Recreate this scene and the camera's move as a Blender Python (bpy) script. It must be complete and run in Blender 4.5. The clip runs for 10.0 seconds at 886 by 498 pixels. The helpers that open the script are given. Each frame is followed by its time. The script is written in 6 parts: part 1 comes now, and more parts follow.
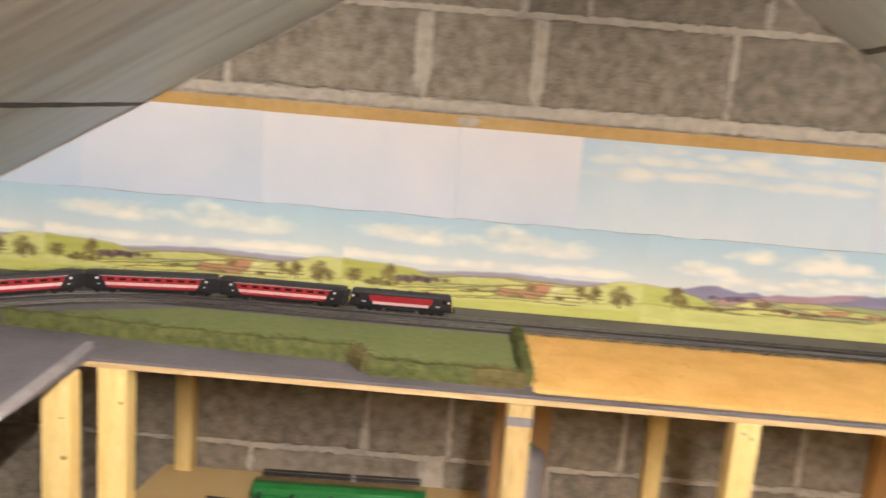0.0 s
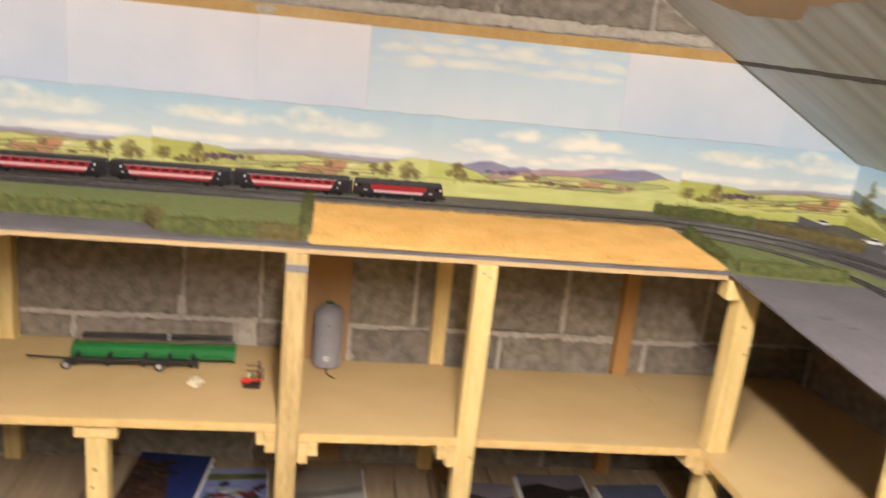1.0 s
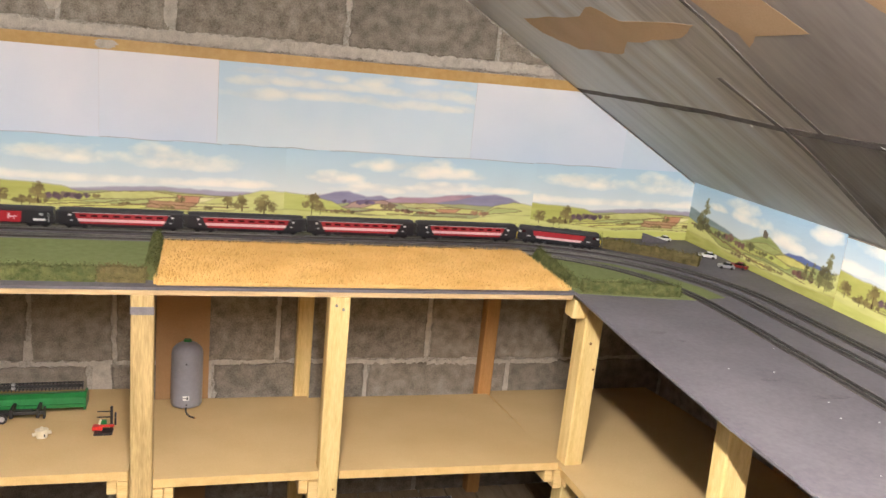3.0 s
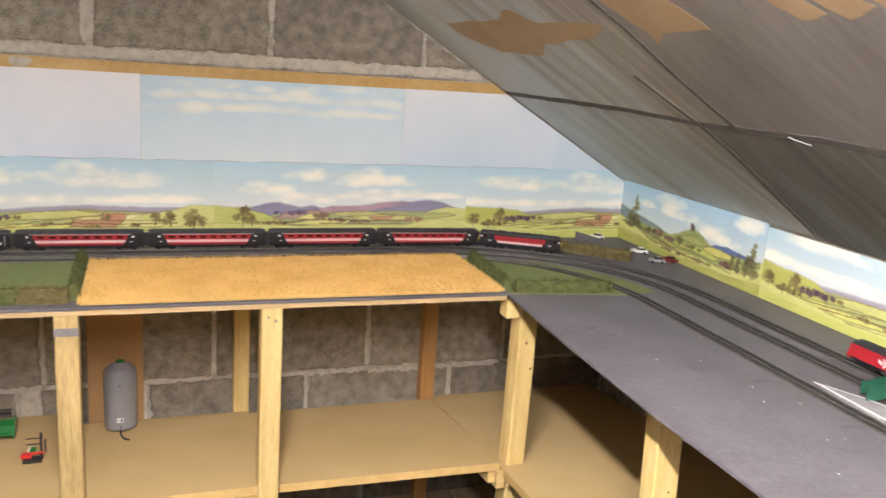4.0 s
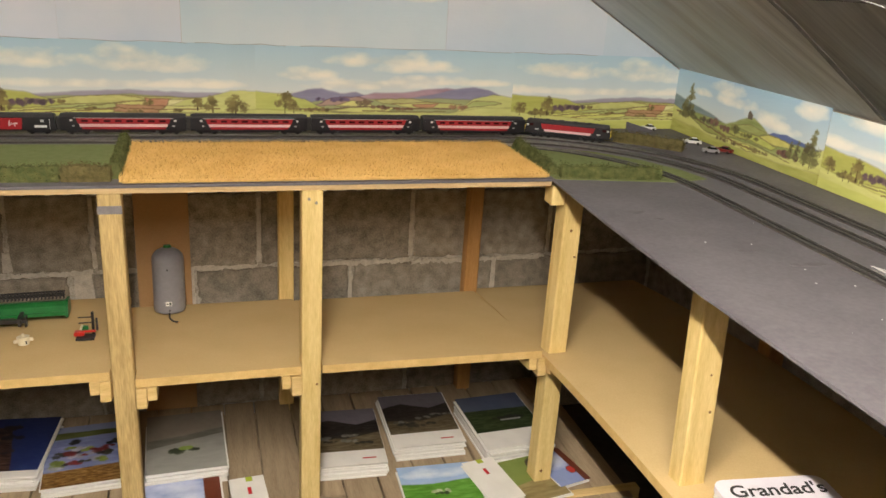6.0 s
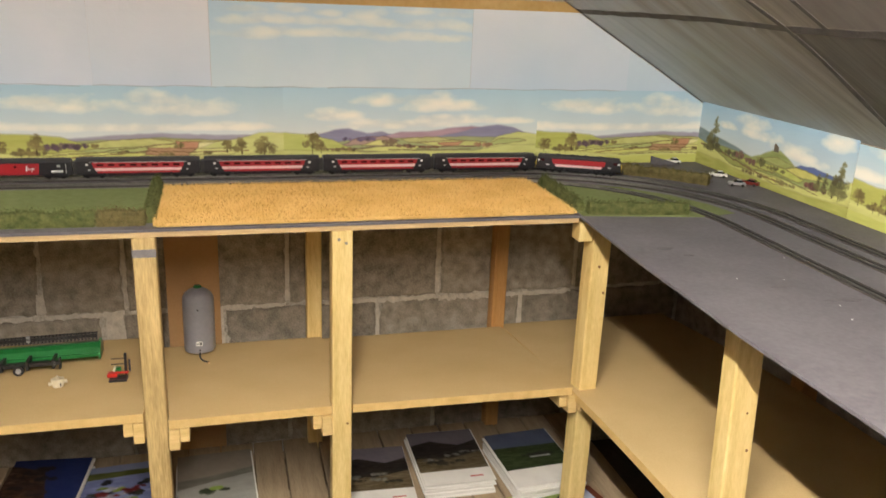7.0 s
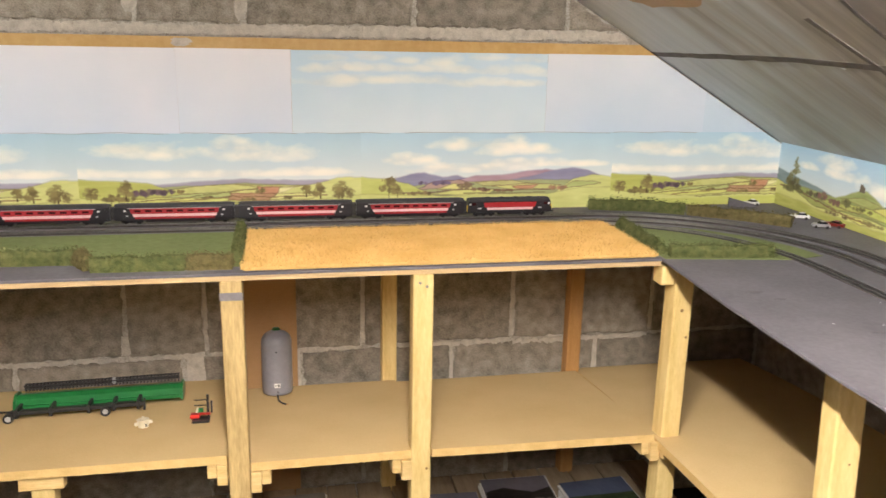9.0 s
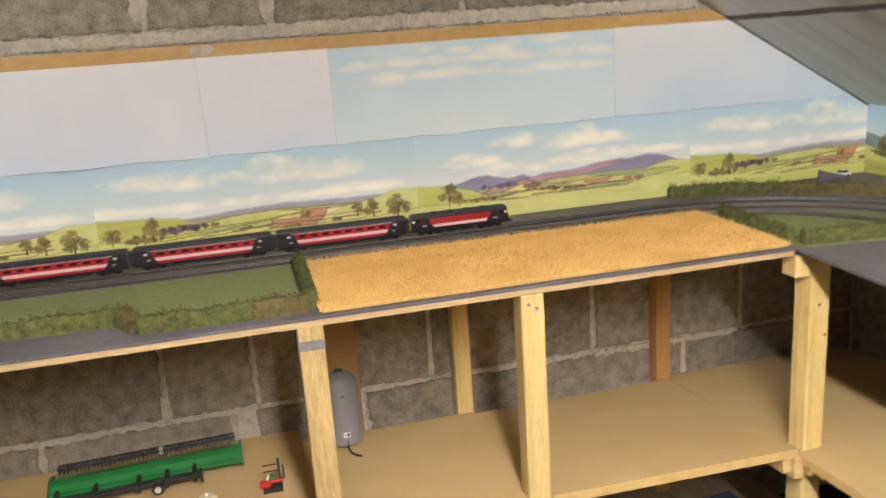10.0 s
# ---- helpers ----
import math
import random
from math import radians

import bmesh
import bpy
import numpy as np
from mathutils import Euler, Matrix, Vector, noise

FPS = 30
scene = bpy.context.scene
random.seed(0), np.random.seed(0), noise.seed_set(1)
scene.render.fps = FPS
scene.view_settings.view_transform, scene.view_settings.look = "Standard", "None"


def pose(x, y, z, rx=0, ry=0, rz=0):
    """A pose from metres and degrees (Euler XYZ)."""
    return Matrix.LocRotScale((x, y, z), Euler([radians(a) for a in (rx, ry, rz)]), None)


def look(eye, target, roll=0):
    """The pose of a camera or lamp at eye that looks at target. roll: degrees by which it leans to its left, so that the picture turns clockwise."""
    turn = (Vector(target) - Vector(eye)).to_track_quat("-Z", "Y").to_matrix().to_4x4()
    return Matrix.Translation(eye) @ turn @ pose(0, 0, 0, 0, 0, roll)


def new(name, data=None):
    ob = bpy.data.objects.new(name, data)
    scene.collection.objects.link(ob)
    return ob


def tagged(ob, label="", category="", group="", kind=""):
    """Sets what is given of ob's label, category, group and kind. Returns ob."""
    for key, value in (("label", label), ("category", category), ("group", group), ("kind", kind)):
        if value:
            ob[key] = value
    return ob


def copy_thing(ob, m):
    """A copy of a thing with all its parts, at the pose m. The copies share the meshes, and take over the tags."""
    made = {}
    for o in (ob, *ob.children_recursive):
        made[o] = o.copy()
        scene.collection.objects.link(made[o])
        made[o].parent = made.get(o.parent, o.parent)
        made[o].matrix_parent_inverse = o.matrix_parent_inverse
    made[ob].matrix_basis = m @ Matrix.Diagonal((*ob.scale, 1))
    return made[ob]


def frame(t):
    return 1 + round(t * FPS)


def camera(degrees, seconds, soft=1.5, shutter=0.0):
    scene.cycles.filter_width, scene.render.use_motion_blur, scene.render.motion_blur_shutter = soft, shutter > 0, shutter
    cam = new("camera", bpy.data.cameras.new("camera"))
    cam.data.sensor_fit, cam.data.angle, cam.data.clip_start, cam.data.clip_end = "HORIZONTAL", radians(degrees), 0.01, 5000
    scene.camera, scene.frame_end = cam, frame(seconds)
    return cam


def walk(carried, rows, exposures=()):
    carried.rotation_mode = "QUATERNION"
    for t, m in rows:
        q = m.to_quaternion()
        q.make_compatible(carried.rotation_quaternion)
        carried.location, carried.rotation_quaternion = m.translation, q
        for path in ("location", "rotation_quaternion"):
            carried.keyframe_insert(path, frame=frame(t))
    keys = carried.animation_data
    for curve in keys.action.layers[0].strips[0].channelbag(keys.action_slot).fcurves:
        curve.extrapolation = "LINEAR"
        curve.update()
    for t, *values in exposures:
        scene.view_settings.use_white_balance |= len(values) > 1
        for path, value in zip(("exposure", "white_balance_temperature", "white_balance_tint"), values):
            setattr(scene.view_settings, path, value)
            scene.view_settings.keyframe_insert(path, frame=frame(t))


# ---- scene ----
cam = camera(57.0, 10.0, shutter=0.5)
PATH = [
    (0, (0.092, 0.182, 1.477), (0.069, 2.147, 1.105), 4.7),
    (0.5, (0.197, 0.082, 1.462), (0.414, 2.041, 1.119), 4.8),
    (1, (0.293, -0.091, 1.459), (0.586, 1.808, 0.902), 6.2),
    (1.5, (0.355, -0.129, 1.47), (0.982, 1.694, 0.937), 12.2),
    (2, (0.371, -0.123, 1.501), (0.927, 1.721, 0.96), 7.0),
    (3.5, (0.365, -0.13, 1.503), (0.945, 1.726, 1.035), 5.1),
    (4, (0.404, -0.141, 1.5), (1.082, 1.684, 1.043), 4.1),
    (4.5, (0.445, -0.153, 1.429), (1.137, 1.626, 0.832), 3.4),
    (5, (0.442, -0.139, 1.424), (1.08, 1.633, 0.751), 3.8),
    (6.5, (0.425, -0.13, 1.438), (0.955, 1.682, 0.778), 3.2),
    (7, (0.412, -0.128, 1.448), (0.922, 1.709, 0.845), 2.4),
    (7.5, (0.401, -0.129, 1.45), (0.878, 1.733, 0.9), 1.6),
    (8, (0.394, -0.126, 1.454), (0.85, 1.749, 0.93), 1.3),
    (8.5, (0.385, -0.127, 1.452), (0.817, 1.756, 0.936), 1.1),
    (9, (0.358, -0.115, 1.45), (0.738, 1.781, 0.941), 1.2),
    (9.5, (0.257, 0.021, 1.448), (0.634, 1.924, 0.962), -0.1),
    (10, (0.167, 0.217, 1.417), (0.611, 2.1, 0.908), -4.0),
]
walk(cam, [(t, look(eye, target, roll)) for t, eye, target, roll in PATH], [(0.0, 0.46, 6350, 16), (0.5, 0.40, 6250, 16), (1.0, 0.46, 6250, 16), (1.5, 0.20, 6050, 16), (2.0, 0.32, 6050, 16), (3.6, 0.40, 5900, 16), (4.2, 0.16, 5900, 13), (4.5, -0.08, 6050, 12), (5.0, -0.07, 6400, 10), (6.6, 0.00, 6380, 10), (7.4, 0.17, 6100, 10), (8.2, 0.36, 6020, 13), (9.2, 0.45, 6030, 13), (10.0, 0.24, 6080, 12)])

# ---- light: one fluorescent tube under the ridge (built with the room) ----
TUBE = 540.0
tube_lamp = new("tube_downlight", bpy.data.lights.new("tube_downlight", "AREA"))
tube_lamp.data.energy, tube_lamp.data.color = 18, (1.0, 0.905, 0.785)
tube_lamp.data.shape, tube_lamp.data.size, tube_lamp.data.size_y = "RECTANGLE", 0.03, 1.48
tube_lamp.location = (0.383, -0.15, 1.932)
world = bpy.data.worlds.new("loft")
world.use_nodes = True
world.node_tree.nodes["Background"].inputs[0].default_value = (0.5, 0.55, 0.6, 1)
world.node_tree.nodes["Background"].inputs[1].default_value = 0.02
# ---- materials ----


def lin(c):
    return tuple(((v + 0.055) / 1.055) ** 2.4 if v > 0.04045 else v / 12.92 for v in c)


def mat(name, a, b, scale=30.0, rough=0.7, bump=0.15, stretch=(1, 1, 1), metal=0.0, fine=8.0, dist=0.004, rnd=0.0, spec=0.4, tight=0.17):
    """Two base colours mixed by coarse and fine noise, with relief; rnd varies the brightness from object to object."""
    m = bpy.data.materials.new(name)
    m.use_nodes = True
    nt = m.node_tree
    n, l = nt.nodes, nt.links
    p = n["Principled BSDF"]
    p.inputs["Roughness"].default_value, p.inputs["Metallic"].default_value = rough, metal
    p.inputs["Specular IOR Level"].default_value = spec
    tc, mp = n.new("ShaderNodeTexCoord"), n.new("ShaderNodeMapping")
    mp.inputs["Scale"].default_value = stretch
    l.new(tc.outputs["Object"], mp.inputs[0])
    n1, n2 = n.new("ShaderNodeTexNoise"), n.new("ShaderNodeTexNoise")
    n1.inputs["Scale"].default_value, n1.inputs["Detail"].default_value = scale, 5
    n2.inputs["Scale"].default_value, n2.inputs["Detail"].default_value = scale * fine, 3
    l.new(mp.outputs[0], n1.inputs[0]), l.new(mp.outputs[0], n2.inputs[0])
    mx = n.new("ShaderNodeMix")
    mx.data_type = "FLOAT"
    mx.inputs[0].default_value = 0.4
    l.new(n1.outputs[0], mx.inputs[2]), l.new(n2.outputs[0], mx.inputs[3])
    rp = n.new("ShaderNodeValToRGB")
    rp.color_ramp.elements[0].position, rp.color_ramp.elements[1].position = 0.5 - tight, 0.5 + tight
    rp.color_ramp.elements[0].color, rp.color_ramp.elements[1].color = (*a, 1), (*b, 1)
    l.new(mx.outputs[0], rp.inputs[0])
    out = rp.outputs[0]
    if rnd:
        oi, mr, hv = n.new("ShaderNodeObjectInfo"), n.new("ShaderNodeMapRange"), n.new("ShaderNodeHueSaturation")
        mr.inputs[3].default_value, mr.inputs[4].default_value = 1 - rnd, 1 + rnd
        l.new(oi.outputs["Random"], mr.inputs[0]), l.new(mr.outputs[0], hv.inputs["Value"]), l.new(out, hv.inputs["Color"])
        out = hv.outputs[0]
    l.new(out, p.inputs["Base Color"])
    if bump:
        bp = n.new("ShaderNodeBump")
        bp.inputs["Strength"].default_value, bp.inputs["Distance"].default_value = bump, dist
        l.new(mx.outputs[0], bp.inputs["Height"]), l.new(bp.outputs[0], p.inputs["Normal"])
    return m


def glow(name, colour, strength):
    m = bpy.data.materials.new(name)
    m.use_nodes = True
    p = m.node_tree.nodes["Principled BSDF"]
    p.inputs["Base Color"].default_value = (0.8, 0.8, 0.8, 1)
    p.inputs["Emission Color"].default_value, p.inputs["Emission Strength"].default_value = (*colour, 1), strength
    return m


def print_mat(name, rough=0.55, gain=1.0):
    """Printed paper: the colour is stored at the points of the sheet."""
    m = bpy.data.materials.new(name)
    m.use_nodes = True
    n, l = m.node_tree.nodes, m.node_tree.links
    at, p = n.new("ShaderNodeAttribute"), n["Principled BSDF"]
    at.attribute_name = "Col"
    l.new(at.outputs["Color"], p.inputs["Base Color"])
    p.inputs["Roughness"].default_value = rough
    p.inputs["Specular IOR Level"].default_value = 0.3
    ns, bp = n.new("ShaderNodeTexNoise"), n.new("ShaderNodeBump")
    ns.inputs["Scale"].default_value = 14
    bp.inputs["Strength"].default_value, bp.inputs["Distance"].default_value = 0.10, 0.01
    l.new(ns.outputs[0], bp.inputs["Height"]), l.new(bp.outputs[0], p.inputs["Normal"])
    return m


def wash(m, a, b):
    """Adds a coat of pale blue-grey paint that thins out away from the gable."""
    n, l = m.node_tree.nodes, m.node_tree.links
    p = n["Principled BSDF"]
    old = p.inputs["Base Color"].links[0].from_socket
    ramp = [x for x in n if x.type == "VALTORGB"][0]
    rp2 = n.new("ShaderNodeValToRGB")
    rp2.color_ramp.elements[0].position, rp2.color_ramp.elements[1].position = 0.33, 0.67
    rp2.color_ramp.elements[0].color, rp2.color_ramp.elements[1].color = (*a, 1), (*b, 1)
    l.new(ramp.inputs[0].links[0].from_socket, rp2.inputs[0])
    tc, sep, mr, ns, add = n.new("ShaderNodeTexCoord"), n.new("ShaderNodeSeparateXYZ"), n.new("ShaderNodeMapRange"), n.new("ShaderNodeTexNoise"), n.new("ShaderNodeMath")
    ns.inputs["Scale"].default_value, ns.inputs["Detail"].default_value = 2.2, 6
    mp = n.new("ShaderNodeMapping")
    mp.inputs["Scale"].default_value = (0.6, 5.0, 0.6)
    l.new(tc.outputs["Object"], sep.inputs[0]), l.new(tc.outputs["Object"], mp.inputs[0]), l.new(mp.outputs[0], ns.inputs[0])
    add.operation = "MULTIPLY_ADD"
    add.inputs[1].default_value = 1.6
    l.new(ns.outputs[0], add.inputs[0]), l.new(sep.outputs["Y"], add.inputs[2])
    mr.inputs[1].default_value, mr.inputs[2].default_value = 2.02, 2.62
    l.new(add.outputs[0], mr.inputs[0])
    mx = n.new("ShaderNodeMix")
    mx.data_type = "RGBA"
    l.new(mr.outputs[0], mx.inputs[0]), l.new(old, mx.inputs[6]), l.new(rp2.outputs[0], mx.inputs[7])
    l.new(mx.outputs[2], p.inputs["Base Color"])


BLOCK = mat("concrete_block", (0.15, 0.129, 0.100), (0.40, 0.352, 0.285), 34, 0.95, 0.9, tight=0.18, fine=8, dist=0.0035, rnd=0.14, spec=0.1)
MORTAR = mat("mortar", (0.27, 0.24, 0.195), (0.62, 0.57, 0.49), 20, 0.95, 0.8, tight=0.14, dist=0.006, spec=0.1)
PINE = mat("pine", (0.60, 0.425, 0.145), (0.82, 0.64, 0.29), 12, 0.6, 0.12, (5, 5, 0.5), rnd=0.07)
PINE_X = mat("pine_crosswise", (0.55, 0.375, 0.13), (0.76, 0.56, 0.26), 14, 0.6, 0.12, (0.5, 5, 5), rnd=0.08)
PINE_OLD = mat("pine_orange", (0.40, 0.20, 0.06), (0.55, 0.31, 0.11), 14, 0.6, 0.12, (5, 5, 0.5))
KNOT = mat("knot", (0.16, 0.07, 0.02), (0.25, 0.12, 0.04), 90, 0.7, 0.1)
MDF = mat("mdf", (0.535, 0.385, 0.175), (0.62, 0.463, 0.232), 5, 0.75, 0.05, fine=60, spec=0.2)
MDF_EDGE = mat("mdf_edge", (0.60, 0.40, 0.14), (0.72, 0.51, 0.21), 40, 0.8, 0.1)
HARDBOARD = mat("hardboard", (0.36, 0.20, 0.08), (0.44, 0.26, 0.115), 7, 0.7, 0.05, fine=40)
BAREBOARD = mat("bare_roof_board", (0.50, 0.335, 0.18), (0.62, 0.445, 0.26), 7, 0.7, 0.05, fine=40)
SEAM = mat("paper_seam", (0.22, 0.225, 0.23), (0.36, 0.365, 0.37), 40, 0.8, 0.05)
GREY = mat("grey_board_paint", (0.100, 0.092, 0.102), (0.158, 0.147, 0.158), 7, 0.6, 0.12, fine=16, spec=0.35)
PLY = mat("ply_edge", (0.45, 0.30, 0.13), (0.66, 0.49, 0.26), 60, 0.8, 0.2, (0.2, 0.2, 4))
ROOF = mat("roof_board_paint", (0.29, 0.25, 0.205), (0.55, 0.52, 0.45), 3.0, 0.5, 0.12, (0.5, 7.0, 0.5), fine=5, tight=0.16)
wash(ROOF, (0.58, 0.605, 0.60), (0.72, 0.745, 0.74))
ROOF_GREY = mat("roof_board_grey", (0.25, 0.218, 0.195), (0.40, 0.36, 0.325), 2.2, 0.4, 0.15, (0.6, 3.0, 0.6), fine=10)
PINE_DULL = mat("pine_dull", (0.36, 0.25, 0.095), (0.62, 0.455, 0.20), 11, 0.65, 0.15, (4, 4, 0.4), tight=0.14)
TAPE = mat("dark_tape", (0.13, 0.118, 0.108), (0.24, 0.22, 0.20), 25, 0.85, 0.2, spec=0.1)
SCUFF = mat("white_scuff", (0.6, 0.6, 0.58), (0.8, 0.8, 0.78), 60, 0.7, 0.1)
BROWN_TAPE = mat("brown_paper_strip", (0.47, 0.285, 0.085), (0.58, 0.38, 0.145), 9, 0.55, 0.05)
# floor colour set very dark so less bounce reaches the shade under the boards
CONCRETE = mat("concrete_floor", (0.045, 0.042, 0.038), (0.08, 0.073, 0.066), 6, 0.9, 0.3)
PRINT = print_mat("printed_paper")
GRASS = mat("green_flock", (0.165, 0.195, 0.075), (0.215, 0.245, 0.105), 60, 0.95, 0.5, fine=10, dist=0.002, spec=0.05)
WHEAT = mat("wheat_pile", (0.63, 0.40, 0.125), (0.77, 0.53, 0.20), 14, 0.9, 0.2, fine=9, dist=0.002, spec=0.05)
HEDGE = mat("hedge_foam", (0.045, 0.062, 0.018), (0.165, 0.17, 0.065), 70, 0.95, 0.4, spec=0.05)
HEDGE_B = mat("hedge_foam_brown", (0.065, 0.055, 0.02), (0.20, 0.165, 0.07), 70, 0.95, 0.4, spec=0.05)
BALLAST = mat("grey_ballast", (0.045, 0.040, 0.037), (0.095, 0.086, 0.078), 160, 0.95, 0.5, dist=0.002, spec=0.1)
SLEEPER = mat("sleeper_black", (0.018, 0.016, 0.015), (0.035, 0.031, 0.028), 80, 0.6, 0.1)
RAIL = mat("rail_steel", (0.20, 0.19, 0.175), (0.34, 0.325, 0.30), 40, 0.38, 0.05, metal=0.9)
BLACK = mat("train_black", (0.010, 0.010, 0.012), (0.020, 0.019, 0.022), 50, 0.38, 0.03)
ROOFT = mat("train_roof_dark", (0.018, 0.018, 0.020), (0.034, 0.032, 0.034), 60, 0.55, 0.05)
RED = mat("train_red", (0.31, 0.012, 0.018), (0.40, 0.022, 0.030), 40, 0.35, 0.02)
PINK = mat("train_pale_stripe", (0.74, 0.50, 0.49), (0.82, 0.58, 0.56), 60, 0.4, 0.02)
WINDOW = mat("train_window", (0.03, 0.008, 0.010), (0.055, 0.014, 0.016), 60, 0.2, 0.02)
WHITE = mat("white_plastic", (0.70, 0.70, 0.68), (0.82, 0.82, 0.80), 60, 0.4, 0.02)
SILVER = mat("silver_plastic", (0.45, 0.45, 0.45), (0.6, 0.6, 0.6), 60, 0.35, 0.02, metal=0.4)
YELLOW = mat("train_yellow", (0.70, 0.48, 0.02), (0.80, 0.58, 0.05), 60, 0.4, 0.02)


# ---- mesh helpers ----


def put(name, bm, material, parent=None, label="", smooth=False):
    me = bpy.data.meshes.new(name)
    bm.normal_update()
    bm.to_mesh(me)
    bm.free()
    for m in material if isinstance(material, (list, tuple)) else [material]:
        me.materials.append(m)
    if smooth:
        for p in me.polygons:
            p.use_smooth = True
    ob = new(name, me)
    if parent:
        ob.parent = parent
    if label:
        ob["label"] = label
    return ob


part = put


def thing(name, label, category, group="", kind="", m=None):
    ob = new(name)
    ob.empty_display_size = 0.02
    if m is not None:
        ob.matrix_basis = m
    return tagged(ob, label, category, group, kind)


def box(bm, x0, x1, y0, y1, z0, z1, bev=0.0, m=None, mi=0):
    v = [bm.verts.new((x, y, z)) for x in (x0, x1) for y in (y0, y1) for z in (z0, z1)]
    f = [bm.faces.new([v[i] for i in q]) for q in ((0, 1, 3, 2), (4, 6, 7, 5), (0, 4, 5, 1), (2, 3, 7, 6), (0, 2, 6, 4), (1, 5, 7, 3))]
    for g in f:
        g.material_index = mi
    if m is not None:
        bmesh.ops.transform(bm, matrix=m, verts=v)
    if bev:
        bmesh.ops.bevel(bm, geom=list({e for g in f for e in g.edges}), offset=bev, segments=1, affect="EDGES")
    return bm


def boxm(x0, x1, y0, y1, z0, z1, bev=0.0, m=None):
    return box(bmesh.new(), x0, x1, y0, y1, z0, z1, bev, m)


def prism(bm, pts, axis, a, b, mi=0):
    """Extrudes a closed outline of (u, v) along axis ('x','y','z') from a to b."""
    def at(u, v, w):
        return {"x": (w, u, v), "y": (u, w, v), "z": (u, v, w)}[axis]
    lo = [bm.verts.new(at(u, v, a)) for u, v in pts]
    hi = [bm.verts.new(at(u, v, b)) for u, v in pts]
    k = len(pts)
    fs = [bm.faces.new(lo[::-1]), bm.faces.new(hi)]
    fs += [bm.faces.new((lo[i], lo[(i + 1) % k], hi[(i + 1) % k], hi[i])) for i in range(k)]
    for f in fs:
        f.material_index = mi
    bmesh.ops.recalc_face_normals(bm, faces=fs)
    return bm


def cyl(bm, c, r, h, axis="z", seg=16, r2=None, mi=0):
    m = Matrix.Translation(c) @ {"z": Matrix(), "x": Matrix.Rotation(radians(90), 4, "Y"), "y": Matrix.Rotation(radians(90), 4, "X")}[axis]
    g = bmesh.ops.create_cone(bm, cap_ends=True, segments=seg, radius1=r, radius2=r if r2 is None else r2, depth=h, matrix=m)
    for v in g["verts"]:
        for f in v.link_faces:
            f.material_index = mi
    return bm


def tube(name, pts, r, material, parent=None):
    cu = bpy.data.curves.new(name, "CURVE")
    cu.dimensions, cu.bevel_depth, cu.bevel_resolution = "3D", r, 3
    sp = cu.splines.new("POLY")
    sp.points.add(len(pts) - 1)
    for p, q in zip(sp.points, pts):
        p.co = (*q, 1)
    cu.materials.append(material)
    tmp = new(name, cu)
    me = bpy.data.meshes.new_from_object(tmp)
    bpy.data.objects.remove(tmp)
    me.materials.clear()
    me.materials.append(material)
    ob = new(name, me)
    if parent:
        ob.parent = parent
    return ob


# ---- the room ----
YB, XR, XL, TOP = 2.2, 1.9, -1.22, 0.950
RIDGE, RZ, EAVE, SL = 0.383, 2.025, 1.139, 0.583
BACK, GROUND = -2.6, -0.06

floor = tagged(put("floor", boxm(XL - 0.1, XR + 0.1, BACK - 0.1, YB + 0.2, GROUND - 0.1, GROUND), CONCRETE), "concrete floor of the loft, darkened to cut bounced light", "floor", kind="structure")


def gable(name, y0, y1, material):
    pts = [(XL - 0.1, GROUND), (XR + 0.1, GROUND), (XR + 0.1, EAVE), (RIDGE, RZ + 0.03), (XL - 0.1, EAVE)]
    return put(name, prism(bmesh.new(), pts, "y", y0, y1), material)


wall_north = tagged(gable("wall_north", YB + 0.006, YB + 0.2, MORTAR), "gable wall of rough grey concrete blocks with pale mortar", "wall", kind="structure")
wall_south = tagged(gable("wall_south", BACK - 0.1, BACK, BLOCK), "plain concrete block gable wall", "wall", kind="structure")
wall_east = tagged(put("wall_east", boxm(XR + 0.004, XR + 0.1, BACK, YB, GROUND, EAVE + 0.02), BLOCK), "low block side wall under the roof slope", "wall", kind="structure")
wall_west = tagged(put("wall_west", boxm(XL - 0.1, XL, BACK, YB, GROUND, EAVE + 0.02), BLOCK), "low block side wall under the roof slope", "wall", kind="structure")


def slope_z(x):
    return RZ - SL * abs(x - RIDGE)


def on_roof(x, y, lift=0.0, side=1):
    """A point on the room side of a roof slope."""
    return Vector((x, y, slope_z(x))) + Vector((-side * SL, 0, -1)).normalized() * lift


def roof(name, xe, label):
    pts = [(RIDGE, RZ), (xe, slope_z(xe)), (xe, slope_z(xe) + 0.05), (RIDGE, RZ + 0.05)]
    return tagged(put(name, prism(bmesh.new(), pts, "y", BACK, YB), ROOF), label, "ceiling", kind="structure")


roof("ceiling_east", XR + 0.05, "sloping roof boards washed in patchy grey paint")
roof("ceiling_west", XL - 0.05, "sloping roof boards washed in pale grey paint")


def on_slope_patch(name, pts, material, label, lift, side=1, category="patch"):
    """A thin sheet with a given outline of (x, y) on a roof slope."""
    bm = bmesh.new()
    a = [bm.verts.new(on_roof(x, y, 0.0005, side)) for x, y in pts]
    b = [bm.verts.new(on_roof(x, y, lift, side)) for x, y in pts]
    k = len(pts)
    fs = [bm.faces.new(a), bm.faces.new(b[::-1])] + [bm.faces.new((a[i], b[i], b[(i + 1) % k], a[(i + 1) % k])) for i in range(k)]
    bmesh.ops.recalc_face_normals(bm, faces=fs)
    return tagged(put(name, bm, material), label, category, kind="structure")


